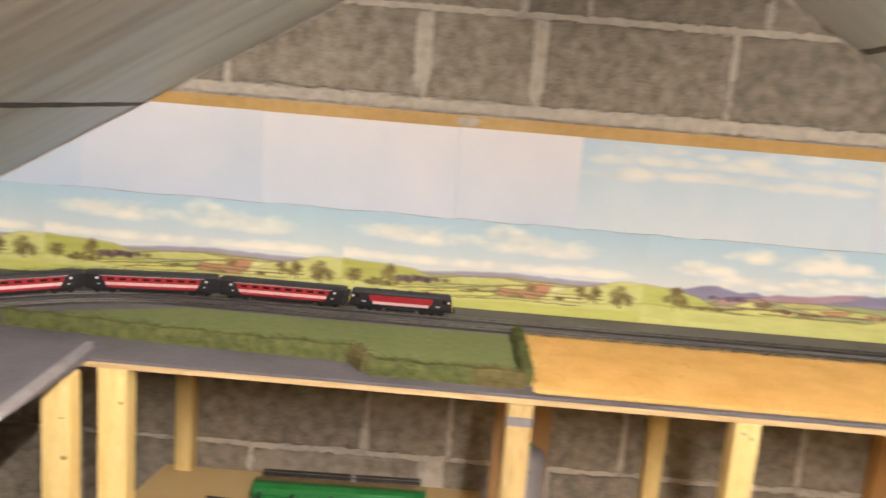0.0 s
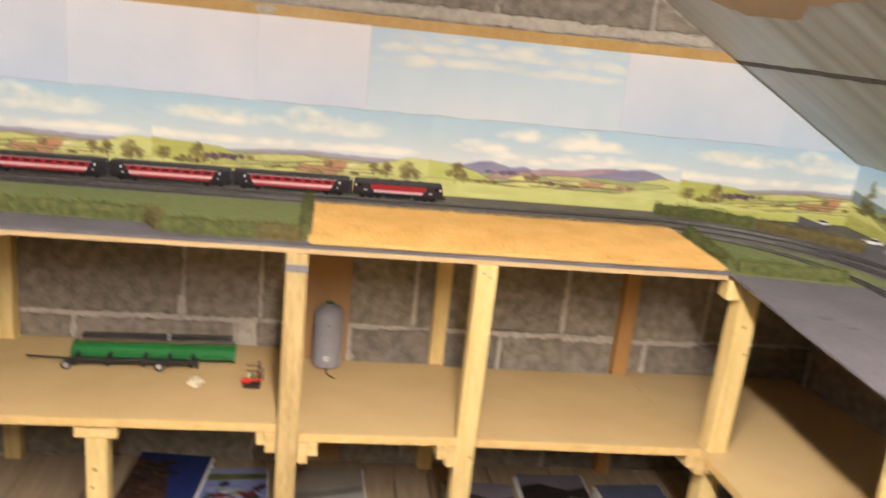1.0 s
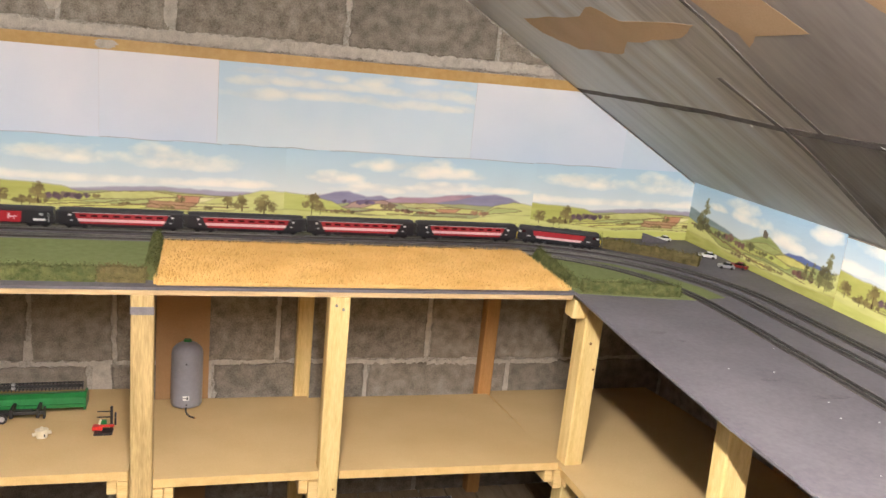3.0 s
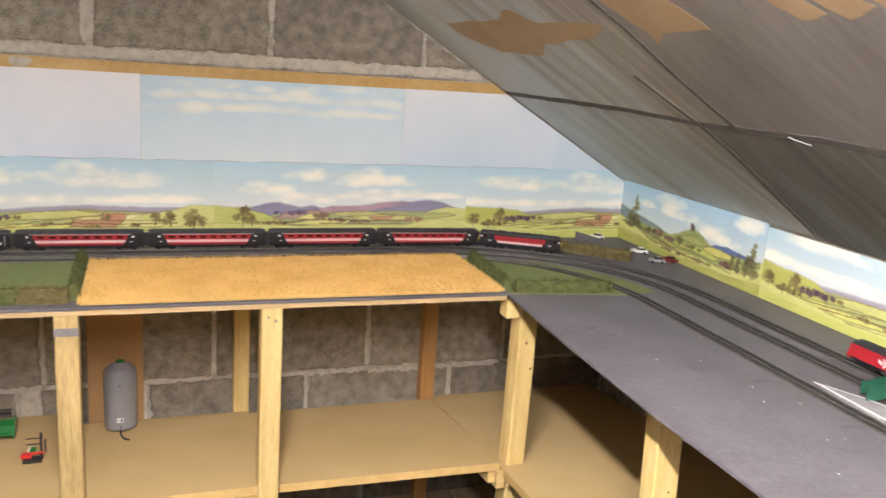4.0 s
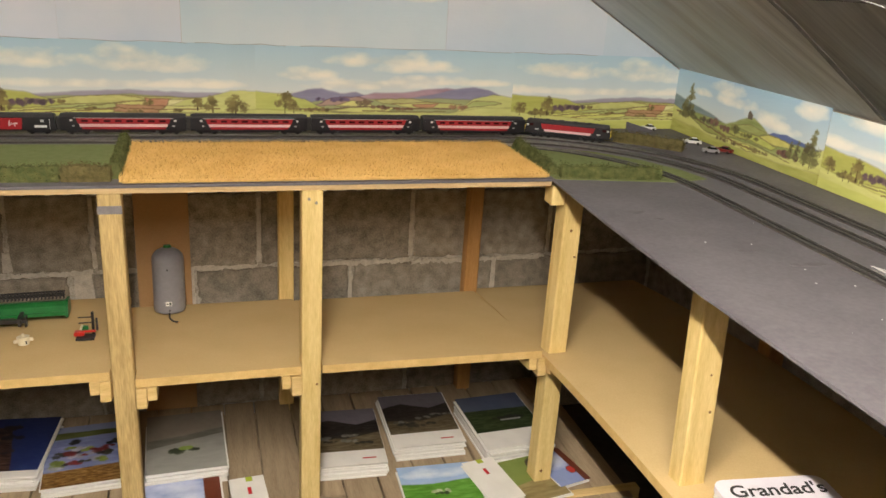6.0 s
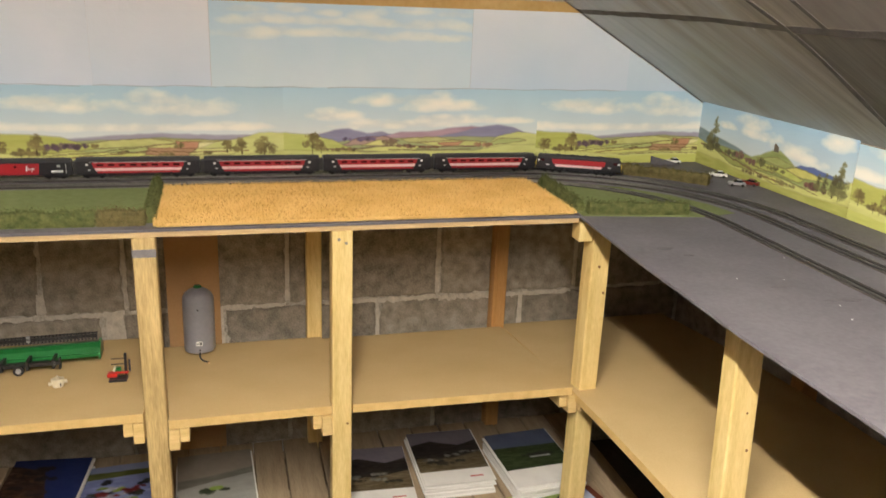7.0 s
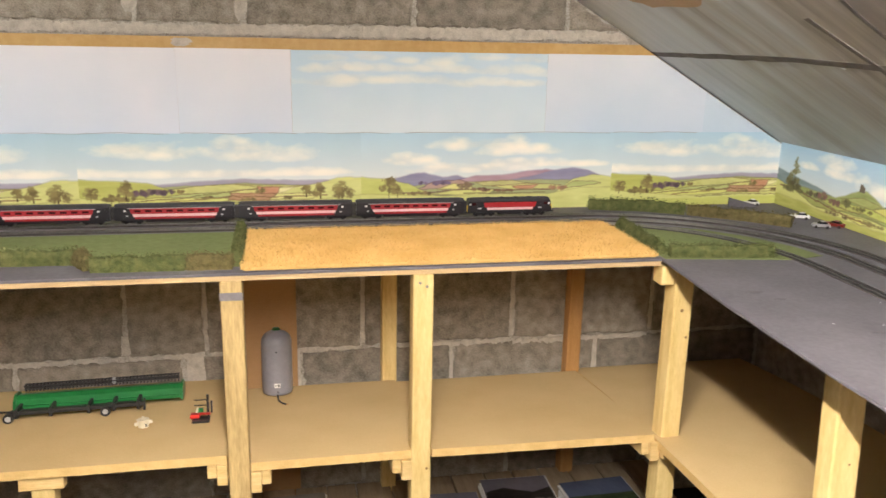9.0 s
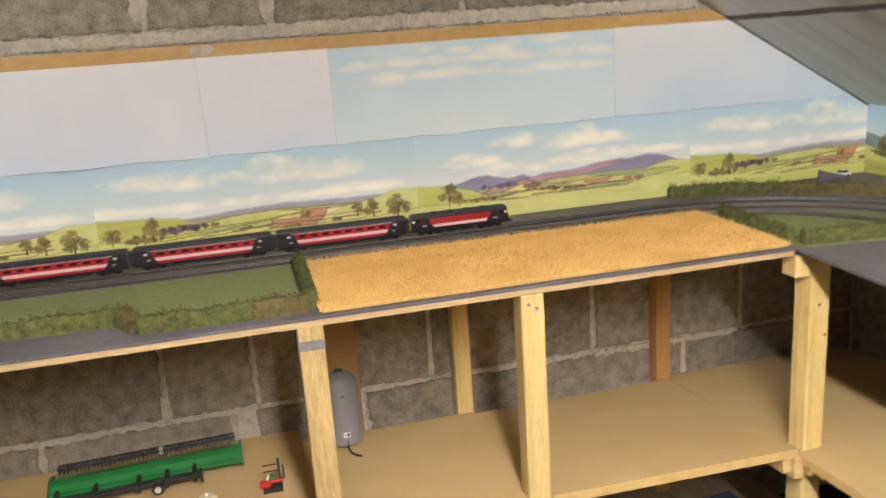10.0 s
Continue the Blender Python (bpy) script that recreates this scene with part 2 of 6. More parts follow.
def ragged(pts, n=8, amp=0.012, seed=1):
    rs = random.Random(seed)
    out = []
    for (x0, y0), (x1, y1) in zip(pts, pts[1:] + pts[:1]):
        for i in range(n):
            f = i / n
            out.append((x0 + (x1 - x0) * f + rs.uniform(-amp, amp), y0 + (y1 - y0) * f + rs.uniform(-amp, amp)))
    return out


# ---- the layout board: a U of boards on timber legs ----
FY, RX, LX = 1.6, 1.228, -0.56
board = thing("layout_board", "grey painted plywood layout board fixed along three walls", "board")
bm = bmesh.new()
prism(bm, [(LX, BACK + 0.6), (LX, FY), (RX, FY), (1.204, 1.27), (1.188, 0.90), (1.186, BACK + 0.6), (XR, BACK + 0.6), (XR, YB - 0.012), (XL, YB - 0.012), (XL, BACK + 0.6)], "z", TOP - 0.006, TOP)
part("painted_top", bm, GREY, board, "dark grey painted top")
part("ply_base", boxm(LX - 0.05, RX - 0.001, FY + 0.003, YB - 0.02, TOP - 0.018, TOP - 0.006), PLY, board, "bare ply edge")
part("side_base", prism(bmesh.new(), [(RX + 0.001, YB - 0.02), (RX + 0.030, FY), (1.250, 1.27), (1.236, 0.90), (1.234, BACK + 0.6), (XR, BACK + 0.6), (XR, YB - 0.02)], "z", TOP - 0.018, TOP - 0.0061), GREY, board, "grey painted edge")
part("side_base", boxm(XL, LX - 0.051, BACK + 0.6, YB - 0.02, TOP - 0.018, TOP - 0.006), GREY, board, "grey painted edge")
LIP = mat("worn_grey_edge", (0.24, 0.22, 0.23), (0.36, 0.34, 0.34), 20, 0.6, 0.1)
side_sheet = thing("side_board_sheet", "grey painted board sheet lying over the corner with a worn edge", "board")
part("sheet", prism(bmesh.new(), [(-0.566, BACK + 0.6), (-0.566, 1.30), (-0.584, 1.648), (XL + 0.002, 1.560), (XL + 0.002, BACK + 0.6)], "z", TOP + 0.0005, TOP + 0.0125), GREY, side_sheet)
part("worn_edge", prism(bmesh.new(), [(-0.553, BACK + 0.6), (-0.553, 1.30), (-0.572, 1.652), (-0.584, 1.6485), (-0.5655, 1.30), (-0.5655, BACK + 0.6)], "z", TOP + 0.0005, TOP + 0.0145), LIP, side_sheet, "worn pale grey edge")


def post(x, y, z0, z1, w=0.047, d=0.047, material=PINE, label="square sawn pine post under the layout board", twist=0.0, knots=3, seed=0, lean=0.0):
    rs = random.Random(seed + int(x * 1000) + int(y * 77))
    t = thing("timber_post", label, "post", "timber posts", m=pose(x, y, 0, 0, lean, twist))
    bm = bmesh.new()
    box(bm, -w / 2, w / 2, -d / 2, d / 2, z0, z1, 0.0025)
    part("shaft", bm, material, t)
    for i in range(knots):
        z = rs.uniform(z0 + 0.05, z1 - 0.05)
        bm = bmesh.new()
        cyl(bm, (rs.uniform(-0.35, 0.35) * w, -d / 2, z), rs.uniform(0.002, 0.0045), 0.0012, "y", 10)
        part("knot", bm, KNOT, t)
    return t


UND = TOP - 0.018
P1, P2, P3, P4 = 0.242, 0.660, 1.295, 1.336
post(P1, FY + 0.026, GROUND, UND, material=PINE_DULL, label="dull pine post with a grey paint smear near its top")
post(P2, FY + 0.026, GROUND, UND, label="pale pine post with two screws at its top", knots=1)
post(P3, FY + 0.03, GROUND, UND, 0.05, 0.05, twist=4, label="corner pine post between the two runs of board")
post(P4, 1.022, GROUND + 0.004, UND - 0.003, 0.056, 0.042, twist=2, lean=-2.6, label="rough leaning pine post with a chamfered top under the board")
post(1.285, 0.40, GROUND, UND, 0.05, 0.06, label="pine post under the near run of board")
post(-0.515, FY + 0.026, GROUND, UND, 0.055, label="pine post at the inner corner of the board")
post(-0.592, FY - 0.035, GROUND, UND, 0.052, label="pine post at the inner corner of the board")
post(-0.176, FY + 0.026, GROUND, 0.475, label="short pine post under the shelf edge")
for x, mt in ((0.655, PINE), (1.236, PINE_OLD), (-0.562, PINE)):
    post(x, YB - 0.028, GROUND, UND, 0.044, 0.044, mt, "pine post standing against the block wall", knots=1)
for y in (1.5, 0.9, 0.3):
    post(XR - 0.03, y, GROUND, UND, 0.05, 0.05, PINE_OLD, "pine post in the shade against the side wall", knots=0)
panel = tagged(put("hardboard_panel", boxm(0.238, 0.385, YB - 0.016, YB - 0.006, GROUND, UND, 0.001), HARDBOARD), "brown hardboard panel leaning against the block wall", "panel")

# ---- shelves: loose MDF sheets that fall a little towards the wall ----


def shelf(name, pts, zf, zb, label, thick=0.021):
    """A sheet with outline (x, y); its height runs from zf at the board's front to zb at the wall."""
    def z(x, y):
        return zf + (zb - zf) * max(y - FY, 0) / (YB - FY)
    bm = bmesh.new()
    hi = [bm.verts.new((x, y, z(x, y))) for x, y in pts]
    lo = [bm.verts.new((x, y, z(x, y) - thick)) for x, y in pts]
    k = len(pts)
    fs = [bm.faces.new(hi), bm.faces.new(lo[::-1])]
    for i in range(k):
        f = bm.faces.new((hi[i], lo[i], lo[(i + 1) % k], hi[(i + 1) % k]))
        f.material_index = 1
        fs.append(f)
    bmesh.ops.recalc_face_normals(bm, faces=fs)
    return tagged(put(name, bm, [MDF, MDF_EDGE]), label, "shelf", "shelf sheets")


shelf("shelf_sheet", [(-0.62, FY - 0.01), (P1 - 0.026, FY - 0.01), (P1 - 0.026, YB - 0.01), (-0.62, YB - 0.01)], 0.529, 0.453, "tan MDF shelf sheet with toys lying on it")
shelf("shelf_sheet", [(P1 + 0.026, FY - 0.006), (P2 - 0.025, FY - 0.004), (P2 - 0.025, FY + 0.052), (P2 + 0.012, FY + 0.052), (P2 + 0.012, YB - 0.052), (P1 - 0.024, YB - 0.052), (P1 - 0.024, FY + 0.052), (P1 + 0.026, FY + 0.052)], 0.504, 0.432, "tan MDF shelf sheet under the grey cylinder")
shelf("shelf_sheet", [(P2 + 0.026, FY), (1.2455, FY - 0.012), (1.2455, YB - 0.052), (P2 + 0.0135, YB - 0.052), (P2 + 0.0135, FY + 0.052), (P2 + 0.026, FY + 0.052)], 0.500, 0.426, "empty tan MDF shelf sheet in the corner bay")
bm = bmesh.new()
line = [(1.254, -0.3, 0.502), (1.254, 1.0, 0.502)]
for k in range(1, 13):
    y = 1.0 + (YB - 1.01) * k / 12
    line.append((1.254 + 0.0005 * k / 12, y, 0.502 - 0.080 * (k / 12) ** 2))
tops = []
for dz in (0, -0.021):
    tops.append(([bm.verts.new((1.292 if y < 0 else x, y, z + dz)) for x, y, z in line], [bm.verts.new((XR - 0.06, y, z + dz)) for x, y, z in line]))
for (l, r), up in zip(tops, (True, False)):
    for i in range(len(line) - 1):
        q = (l[i], r[i], r[i + 1], l[i + 1])
        bm.faces.new(q if up else q[::-1])
(l, r), (l2, r2) = tops
for i in range(len(line) - 1):
    bm.faces.new((l[i], l[i + 1], l2[i + 1], l2[i])).material_index = 1
    bm.faces.new((r[i + 1], r[i], r2[i], r2[i + 1])).material_index = 1
bm.faces.new((l[0], l2[0], r2[0], r[0])).material_index = 1
bm.faces.new((l[2], r[2], r2[2], l2[2])).material_index = 1
bmesh.ops.recalc_face_normals(bm, faces=bm.faces)
tagged(put("shelf_sheet", bm, [MDF, MDF_EDGE]), "long tan MDF shelf sheet in the shade of the board", "shelf", "shelf sheets")

# ---- the fluorescent fitting under the ridge ----
lamp = thing("tube_light", "white fluorescent tube light fixed under the ridge", "light fitting")
part("fitting", boxm(RIDGE - 0.03, RIDGE + 0.03, -0.95, 0.65, 1.978, 2.005, 0.003), mat("fitting_white", (0.7, 0.7, 0.68), (0.8, 0.8, 0.78), 20, 0.4, 0.02), lamp)
part("tube", cyl(bmesh.new(), (RIDGE, -0.15, 1.950), 0.014, 1.5, "y", 16), glow("tube_glow", (1.0, 0.905, 0.785), TUBE), lamp, "glowing white tube")
for y in (-0.91, 0.61):
    part("end_cap", boxm(RIDGE - 0.012, RIDGE + 0.012, y - 0.009, y + 0.009, 1.933, 1.979, 0.002), WHITE, lamp)

# ---- scenery on the board ----


def path_pose(s, off=0.0):
    """Centre line of the outer track: (x, y, heading in degrees) at a distance s; s equals x along the straight."""
    r = R_OUT if s > X_ARC else R_WEST
    if s > X_ARC:
        a = min((s - X_ARC) / r, math.pi / 2)
        rest = max(s - X_ARC - r * math.pi / 2, 0)
        return X_ARC + (r - off) * math.sin(a), Y_OUT - r + (r - off) * math.cos(a) - rest, -math.degrees(a)
    if s < X_ARL:
        a = min((X_ARL - s) / r, math.pi / 2)
        rest = max(X_ARL - s - r * math.pi / 2, 0)
        return X_ARL - (r - off) * math.sin(a), Y_OUT - r + (r - off) * math.cos(a) - rest, math.degrees(a)
    return s, Y_OUT - off, 0.0


Y_OUT, R_OUT, R_WEST, X_ARC, X_ARL, GAP = 2.076, 0.565, 0.62, 1.185, -0.50, 0.070


def ribbon(name, pts, profile, material, parent, label=""):
    """Sweeps a flat cross-section [(offset, height)] along a level polyline."""
    n = len(pts)
    verts, faces = [], []
    for i, (x, y) in enumerate(pts):
        x0, y0 = pts[max(i - 1, 0)]
        x1, y1 = pts[min(i + 1, n - 1)]
        d = math.hypot(x1 - x0, y1 - y0)
        nx, ny = -(y1 - y0) / d, (x1 - x0) / d
        verts += [(x + nx * o, y + ny * o, h) for o, h in profile]
    k = len(profile)
    for i in range(n - 1):
        for j in range(k):
            a, b = i * k + j, i * k + (j + 1) % k
            faces.append((a, b, b + k, a + k))
    faces += [tuple(range(k))[::-1], tuple(range((n - 1) * k, n * k))]
    me = bpy.data.meshes.new(name)
    me.from_pydata(verts, [], faces)
    me.materials.append(material)
    ob = new(name, me)
    ob.parent = parent
    if label:
        ob["label"] = label
    return ob


def resample(pts, step):
    out, carry = [], 0.0
    for (x0, y0), (x1, y1) in zip(pts, pts[1:]):
        d = math.hypot(x1 - x0, y1 - y0)
        h = math.degrees(math.atan2(y1 - y0, x1 - x0))
        while carry < d:
            f = carry / d
            out.append((x0 + (x1 - x0) * f, y0 + (y1 - y0) * f, h))
            carry += step
        carry -= d
    return out


def track(pts, label):
    t = thing("model_track", label, "railway track", "model tracks")
    z = TOP
    ribbon("trackbed", pts, [(-0.0185, z), (0.0185, z), (0.016, z + 0.0022), (-0.016, z + 0.0022)], BALLAST, t, "dark grey ballast strip")
    verts, faces = [], []
    for x, y, h in resample(pts, 0.0075):
        c, s_ = math.cos(radians(h)), math.sin(radians(h))
        b = len(verts)
        for u in (-0.0017, 0.0017):
            for v in (-0.0148, 0.0148):
                for w in (0.0015, 0.0034):
                    verts.append((x + c * u - s_ * v, y + s_ * u + c * v, z + w))
        faces += [(b + 1, b + 5, b + 7, b + 3), (b, b + 1, b + 3, b + 2), (b + 4, b + 6, b + 7, b + 5), (b, b + 4, b + 5, b + 1), (b + 2, b + 3, b + 7, b + 6)]
    me = bpy.data.meshes.new("sleeper_strip")
    me.from_pydata(verts, [], faces)
    me.materials.append(SLEEPER)
    ob = new("sleeper_strip", me)
    ob.parent = t
    ob["kind"] = "stuff"
    for o in (-0.0086, 0.0086):
        ribbon("rail", pts, [(o - 0.0008, z + 0.003), (o + 0.0008, z + 0.003), (o + 0.0008, z + 0.0062), (o - 0.0008, z + 0.0062)], RAIL, t, "dull steel rail")
    return t


S = [-1.9 + 0.02 * i for i in range(0, 252)]
track([path_pose(s)[:2] for s in S], "outer running line of the model railway round the walls")
track([path_pose(s, GAP)[:2] for s in S], "inner running line of the model railway beside the fields")


def bezier(p0, p1, p2, p3, n=28):
    return [tuple((1 - f) ** 3 * a + 3 * (1 - f) ** 2 * f * b + 3 * (1 - f) * f * f * c + f ** 3 * d for a, b, c, d in zip(p0, p1, p2, p3)) for f in [i / n for i in range(n + 1)]]


track(bezier((1.10, 1.985), (1.36, 1.95), (1.565, 1.78), (1.558, 1.46)) + [(1.558 - 0.001 * i, 1.44 - 0.06 * i) for i in range(1, 30)], "siding curving off onto the grey board")


def field(name, pts, material, label, h=0.006, category="field"):
    return tagged(put(name, prism(bmesh.new(), pts, "z", TOP, TOP + h), material), label, category)


def blades(ob, x0, x1, y0, y1, z, n, h, material, name="pile", seed=3):
    """Thousands of short upright blades of pile as one mesh under ob."""
    rs = np.random.RandomState(seed)
    x, y = rs.uniform(x0, x1, n), rs.uniform(y0, y1, n)
    a, hh = rs.uniform(0, np.pi, n), h * rs.uniform(0.55, 1.15, n)
    lx, ly = rs.normal(0, 0.003, n), rs.normal(-0.001, 0.003, n)
    w = 0.0016
    v = np.zeros((n, 3, 3))
    v[:, 0] = np.stack([x - w * np.cos(a), y - w * np.sin(a), np.full(n, z)], 1)
    v[:, 1] = np.stack([x + w * np.cos(a), y + w * np.sin(a), np.full(n, z)], 1)
    v[:, 2] = np.stack([x + lx, y + ly, z + hh], 1)
    me = bpy.data.meshes.new(name)
    me.from_pydata(v.reshape(-1, 3).tolist(), [], np.arange(3 * n).reshape(-1, 3).tolist())
    me.materials.append(material)
    b = new(name, me)
    b.parent = ob
    b["kind"] = "stuff"
    return b


def hedge(pts, w, h, label, seed=1, material=HEDGE, z=None):
    """A clipped foam hedge: a lumpy core with thousands of small leaf flakes."""
    z = TOP if z is None else z
    rs = np.random.RandomState(seed)
    t = thing("model_hedge", label, "hedge", "model hedges")
    line = resample(pts, 0.006)
    lump = [1 + 0.05 * math.sin(i * 0.37 + seed) + rs.uniform(-0.07, 0.07) for i in range(len(line))]
    verts, faces = [], []
    for (x, y, hd), k in zip(line, lump):
        nx, ny = -math.sin(radians(hd)), math.cos(radians(hd))
        ww, hh = w * 0.42 * k, h * 0.9 * k
        verts += [(x + nx * o * ww, y + ny * o * ww, z + q * hh) for o, q in ((-1, 0), (-1.05, 0.6), (-0.6, 0.95), (0.6, 0.95), (1.05, 0.6), (1, 0))]
    for i in range(len(line) - 1):
        for j in range(5):
            a = i * 6 + j
            faces.append((a, a + 1, a + 7, a + 6))
    faces += [(0, 1, 2, 3, 4, 5), tuple(len(verts) - 6 + i for i in range(6))]
    me = bpy.data.meshes.new("foam_core")
    me.from_pydata(verts, [], faces)
    me.materials.append(material)
    core = new("foam_core", me)
    core.parent = t
    n = int(len(line) * 70)
    idx = rs.randint(0, len(line), n)
    ang = rs.uniform(-0.15, np.pi + 0.15, n)
    L = np.array(line)
    hd = np.radians(L[idx, 2])
    k = np.array(lump)[idx] * rs.uniform(0.8, 1.12, n)
    o, q = np.cos(ang) * w * 0.5 * k, np.clip(0.35 + 0.75 * np.sin(ang), 0.02, 1.05) * h * k
    al = rs.uniform(-0.005, 0.005, n)
    c = np.stack([L[idx, 0] - np.sin(hd) * o + np.cos(hd) * al, L[idx, 1] + np.cos(hd) * o + np.sin(hd) * al, z + q * rs.uniform(0.25, 1.0, n) ** 0.5], 1)
    v = c[:, None, :] + rs.normal(0, 0.0019, (n, 3, 3))
    v[:, :, 2] = np.maximum(v[:, :, 2], z)
    me = bpy.data.meshes.new("leaf_mass")
    me.from_pydata(v.reshape(-1, 3).tolist(), [], np.arange(3 * n).reshape(-1, 3).tolist())
    me.materials.append(material)
    lf = new("leaf_mass", me)
    lf.parent, lf["kind"] = t, "stuff"
    return t


wheat = thing("wheat_field", "golden wheat field of upright fibre pile, slightly worn", "field")
part("mat", boxm(0.268, 1.220, 1.613, 1.957, TOP, TOP + 0.009, 0.002), WHEAT, wheat)
blades(wheat, 0.264, 1.223, 1.609, 1.961, TOP + 0.003, 42000, 0.0135, WHEAT)
field("grass_field", [(-0.50, 1.965), (0.246, 1.962), (0.246, 1.64), (-0.03, 1.64), (-0.06, 1.70), (-0.80, 1.75), (-0.72, 1.87)], GRASS, "flat green flocked meadow beside the wheat", 0.004)
hedge([(-0.80, 1.760), (-0.45, 1.728), (-0.085, 1.712)], 0.028, 0.036, "dark green foam hedge along the meadow", 2)
hedge([(-0.082, 1.708), (-0.05, 1.655)], 0.032, 0.040, "brownish corner of foam hedge", 3, HEDGE_B)
hedge([(-0.045, 1.648), (0.15, 1.643)], 0.028, 0.036, "dark green foam hedge at the board's edge", 4)
hedge([(0.15, 1.643), (0.25, 1.640)], 0.028, 0.037, "brownish foam hedge at the board's edge", 5, HEDGE_B)
hedge([(0.253, 1.65), (0.252, 1.955)], 0.024, 0.040, "dark foam hedge between meadow and wheat", 6)
hedge([(1.252, 1.905), (1.246, 1.80), (1.240, 1.63)], 0.028, 0.034, "dark green foam hedge beside the wheat", 7)
hedge([(1.252, 1.612), (1.40, 1.592), (1.508, 1.582)], 0.028, 0.034, "dark green foam hedge at the corner meadow", 8)
field("grass_field", [(1.226, 1.955), (1.36, 1.922), (1.47, 1.865), (1.56, 1.77), (1.615, 1.66), (1.632, 1.575), (1.53, 1.552), (1.235, 1.596)], GRASS, "small green flocked meadow inside the curve", 0.0014)
hedge([(1.258, 2.162), (1.41, 2.122), (1.520, 2.062)], 0.030, 0.036, "dark green foam hedge behind the curve", 9)
hedge([(1.526, 2.058), (1.66, 1.962), (1.746, 1.870)], 0.030, 0.034, "brownish foam hedge beside the grey road", 11, HEDGE_B)
hedge([(-0.68, 2.165), (-0.85, 2.11), (-1.03, 1.98)], 0.030, 0.036, "dark foam hedge behind the far curve", 10)

# ---- block courses of the gable wall ----


def clip(poly, f):
    """Keeps the part of a convex outline where f(x, z) >= 0."""
    out = []
    for (x0, z0), (x1, z1) in zip(poly, poly[1:] + poly[:1]):
        a, b = f(x0, z0), f(x1, z1)
        if a >= 0:
            out.append((x0, z0))
        if (a >= 0) != (b >= 0):
            k = a / (a - b)
            out.append((x0 + (x1 - x0) * k, z0 + (z1 - z0) * k))
    return out


def under_roof(poly, gap=0.004):
    poly = clip(poly, lambda x, z: RZ - SL * (x - RIDGE) - gap - z)
    return clip(poly, lambda x, z: RZ + SL * (x - RIDGE) - gap - z) if poly else poly


COURSE, BLK, JOINT = 0.2335, 0.4635, 0.013
rb = random.Random(11)


def lay(bed, joints, course=COURSE):
    """One course: blocks between the joints in the list, their corners slightly out of true."""
    for x0, x1 in zip(joints, joints[1:]):
        if x1 - x0 < 0.06:
            continue
        j = [JOINT * rb.uniform(0.25, 0.75) for _ in range(4)]
        poly = [(x0 + j[0], bed + j[1]), (x1 - j[2], bed + rb.uniform(0.003, 0.010)), (x1 - rb.uniform(0.004, 0.010), bed + course - j[3]), (x0 + rb.uniform(0.004, 0.010), bed + course - rb.uniform(0.003, 0.010))]
        cut = under_roof(poly)
        poly = [p for i, p in enumerate(cut) if math.dist(p, cut[i - 1]) > 0.004]
        if len(poly) < 3:
            continue
        rough = []
        for i, (xa, za) in enumerate(poly):
            xb, zb = poly[(i + 1) % len(poly)]
            n = max(1, int(math.dist((xa, za), (xb, zb)) / 0.018))
            rough += [(xa + (xb - xa) * k / n + (rb.gauss(0, 0.0026) if k else 0), za + (zb - za) * k / n + (rb.gauss(0, 0.0026) if k else 0)) for k in range(n)]
        poly = rough
        cx, cz = sum(p[0] for p in poly) / len(poly), sum(p[1] for p in poly) / len(poly)
        bm = bmesh.new()
        face = YB - rb.uniform(-0.001, 0.003)
        rims = []
        for y, inset in ((YB + 0.010, 0.0), (face + 0.003, 0.0), (face, 0.006)):
            rims.append([bm.verts.new((x + (cx - x) * min(0.3, inset / max(abs(x - cx), 0.01)) + rb.uniform(-0.0015, 0.0015), y, z + (cz - z) * min(0.3, inset / max(abs(z - cz), 0.01)) + rb.uniform(-0.0015, 0.0015))) for x, z in poly])
        k = len(poly)
        for a, b in zip(rims, rims[1:]):
            for i in range(k):
                bm.faces.new((a[i], a[(i + 1) % k], b[(i + 1) % k], b[i]))
        bm.faces.new(rims[-1])
        bmesh.ops.recalc_face_normals(bm, faces=bm.faces)
        part("block", bm, BLOCK, wall_north)


def run(a, b, start):
    """Joints from a to b in full blocks counted from start."""
    first = start - math.ceil((start - a) / BLK) * BLK
    return [first + BLK * i for i in range(int((b - first) / BLK) + 2)]


BED = 0.528
lay(BED - 2 * COURSE, run(-1.2, 1.9, 0.12))
lay(BED - COURSE, [-1.2, -0.85, -0.40, 0.058, 0.115, 0.394, 0.857, 1.321, 1.9])
lay(BED, [-1.2, -1.02, -0.557, -0.094, 0.128, 0.583, 1.048, 1.508, 1.9])
lay(BED + COURSE, run(-1.2, 1.9, 0.36))
lay(1.4615, [-1.0, -0.492, -0.012, 0.268, 0.728, 1.172, 1.6], 0.216)
lay(1.6775, [-0.6, -0.25, 0.215, 0.37, 0.80, 1.2], 0.216)
lay(1.8935, [-0.3, 0.05, 0.52, 1.0], 0.216)


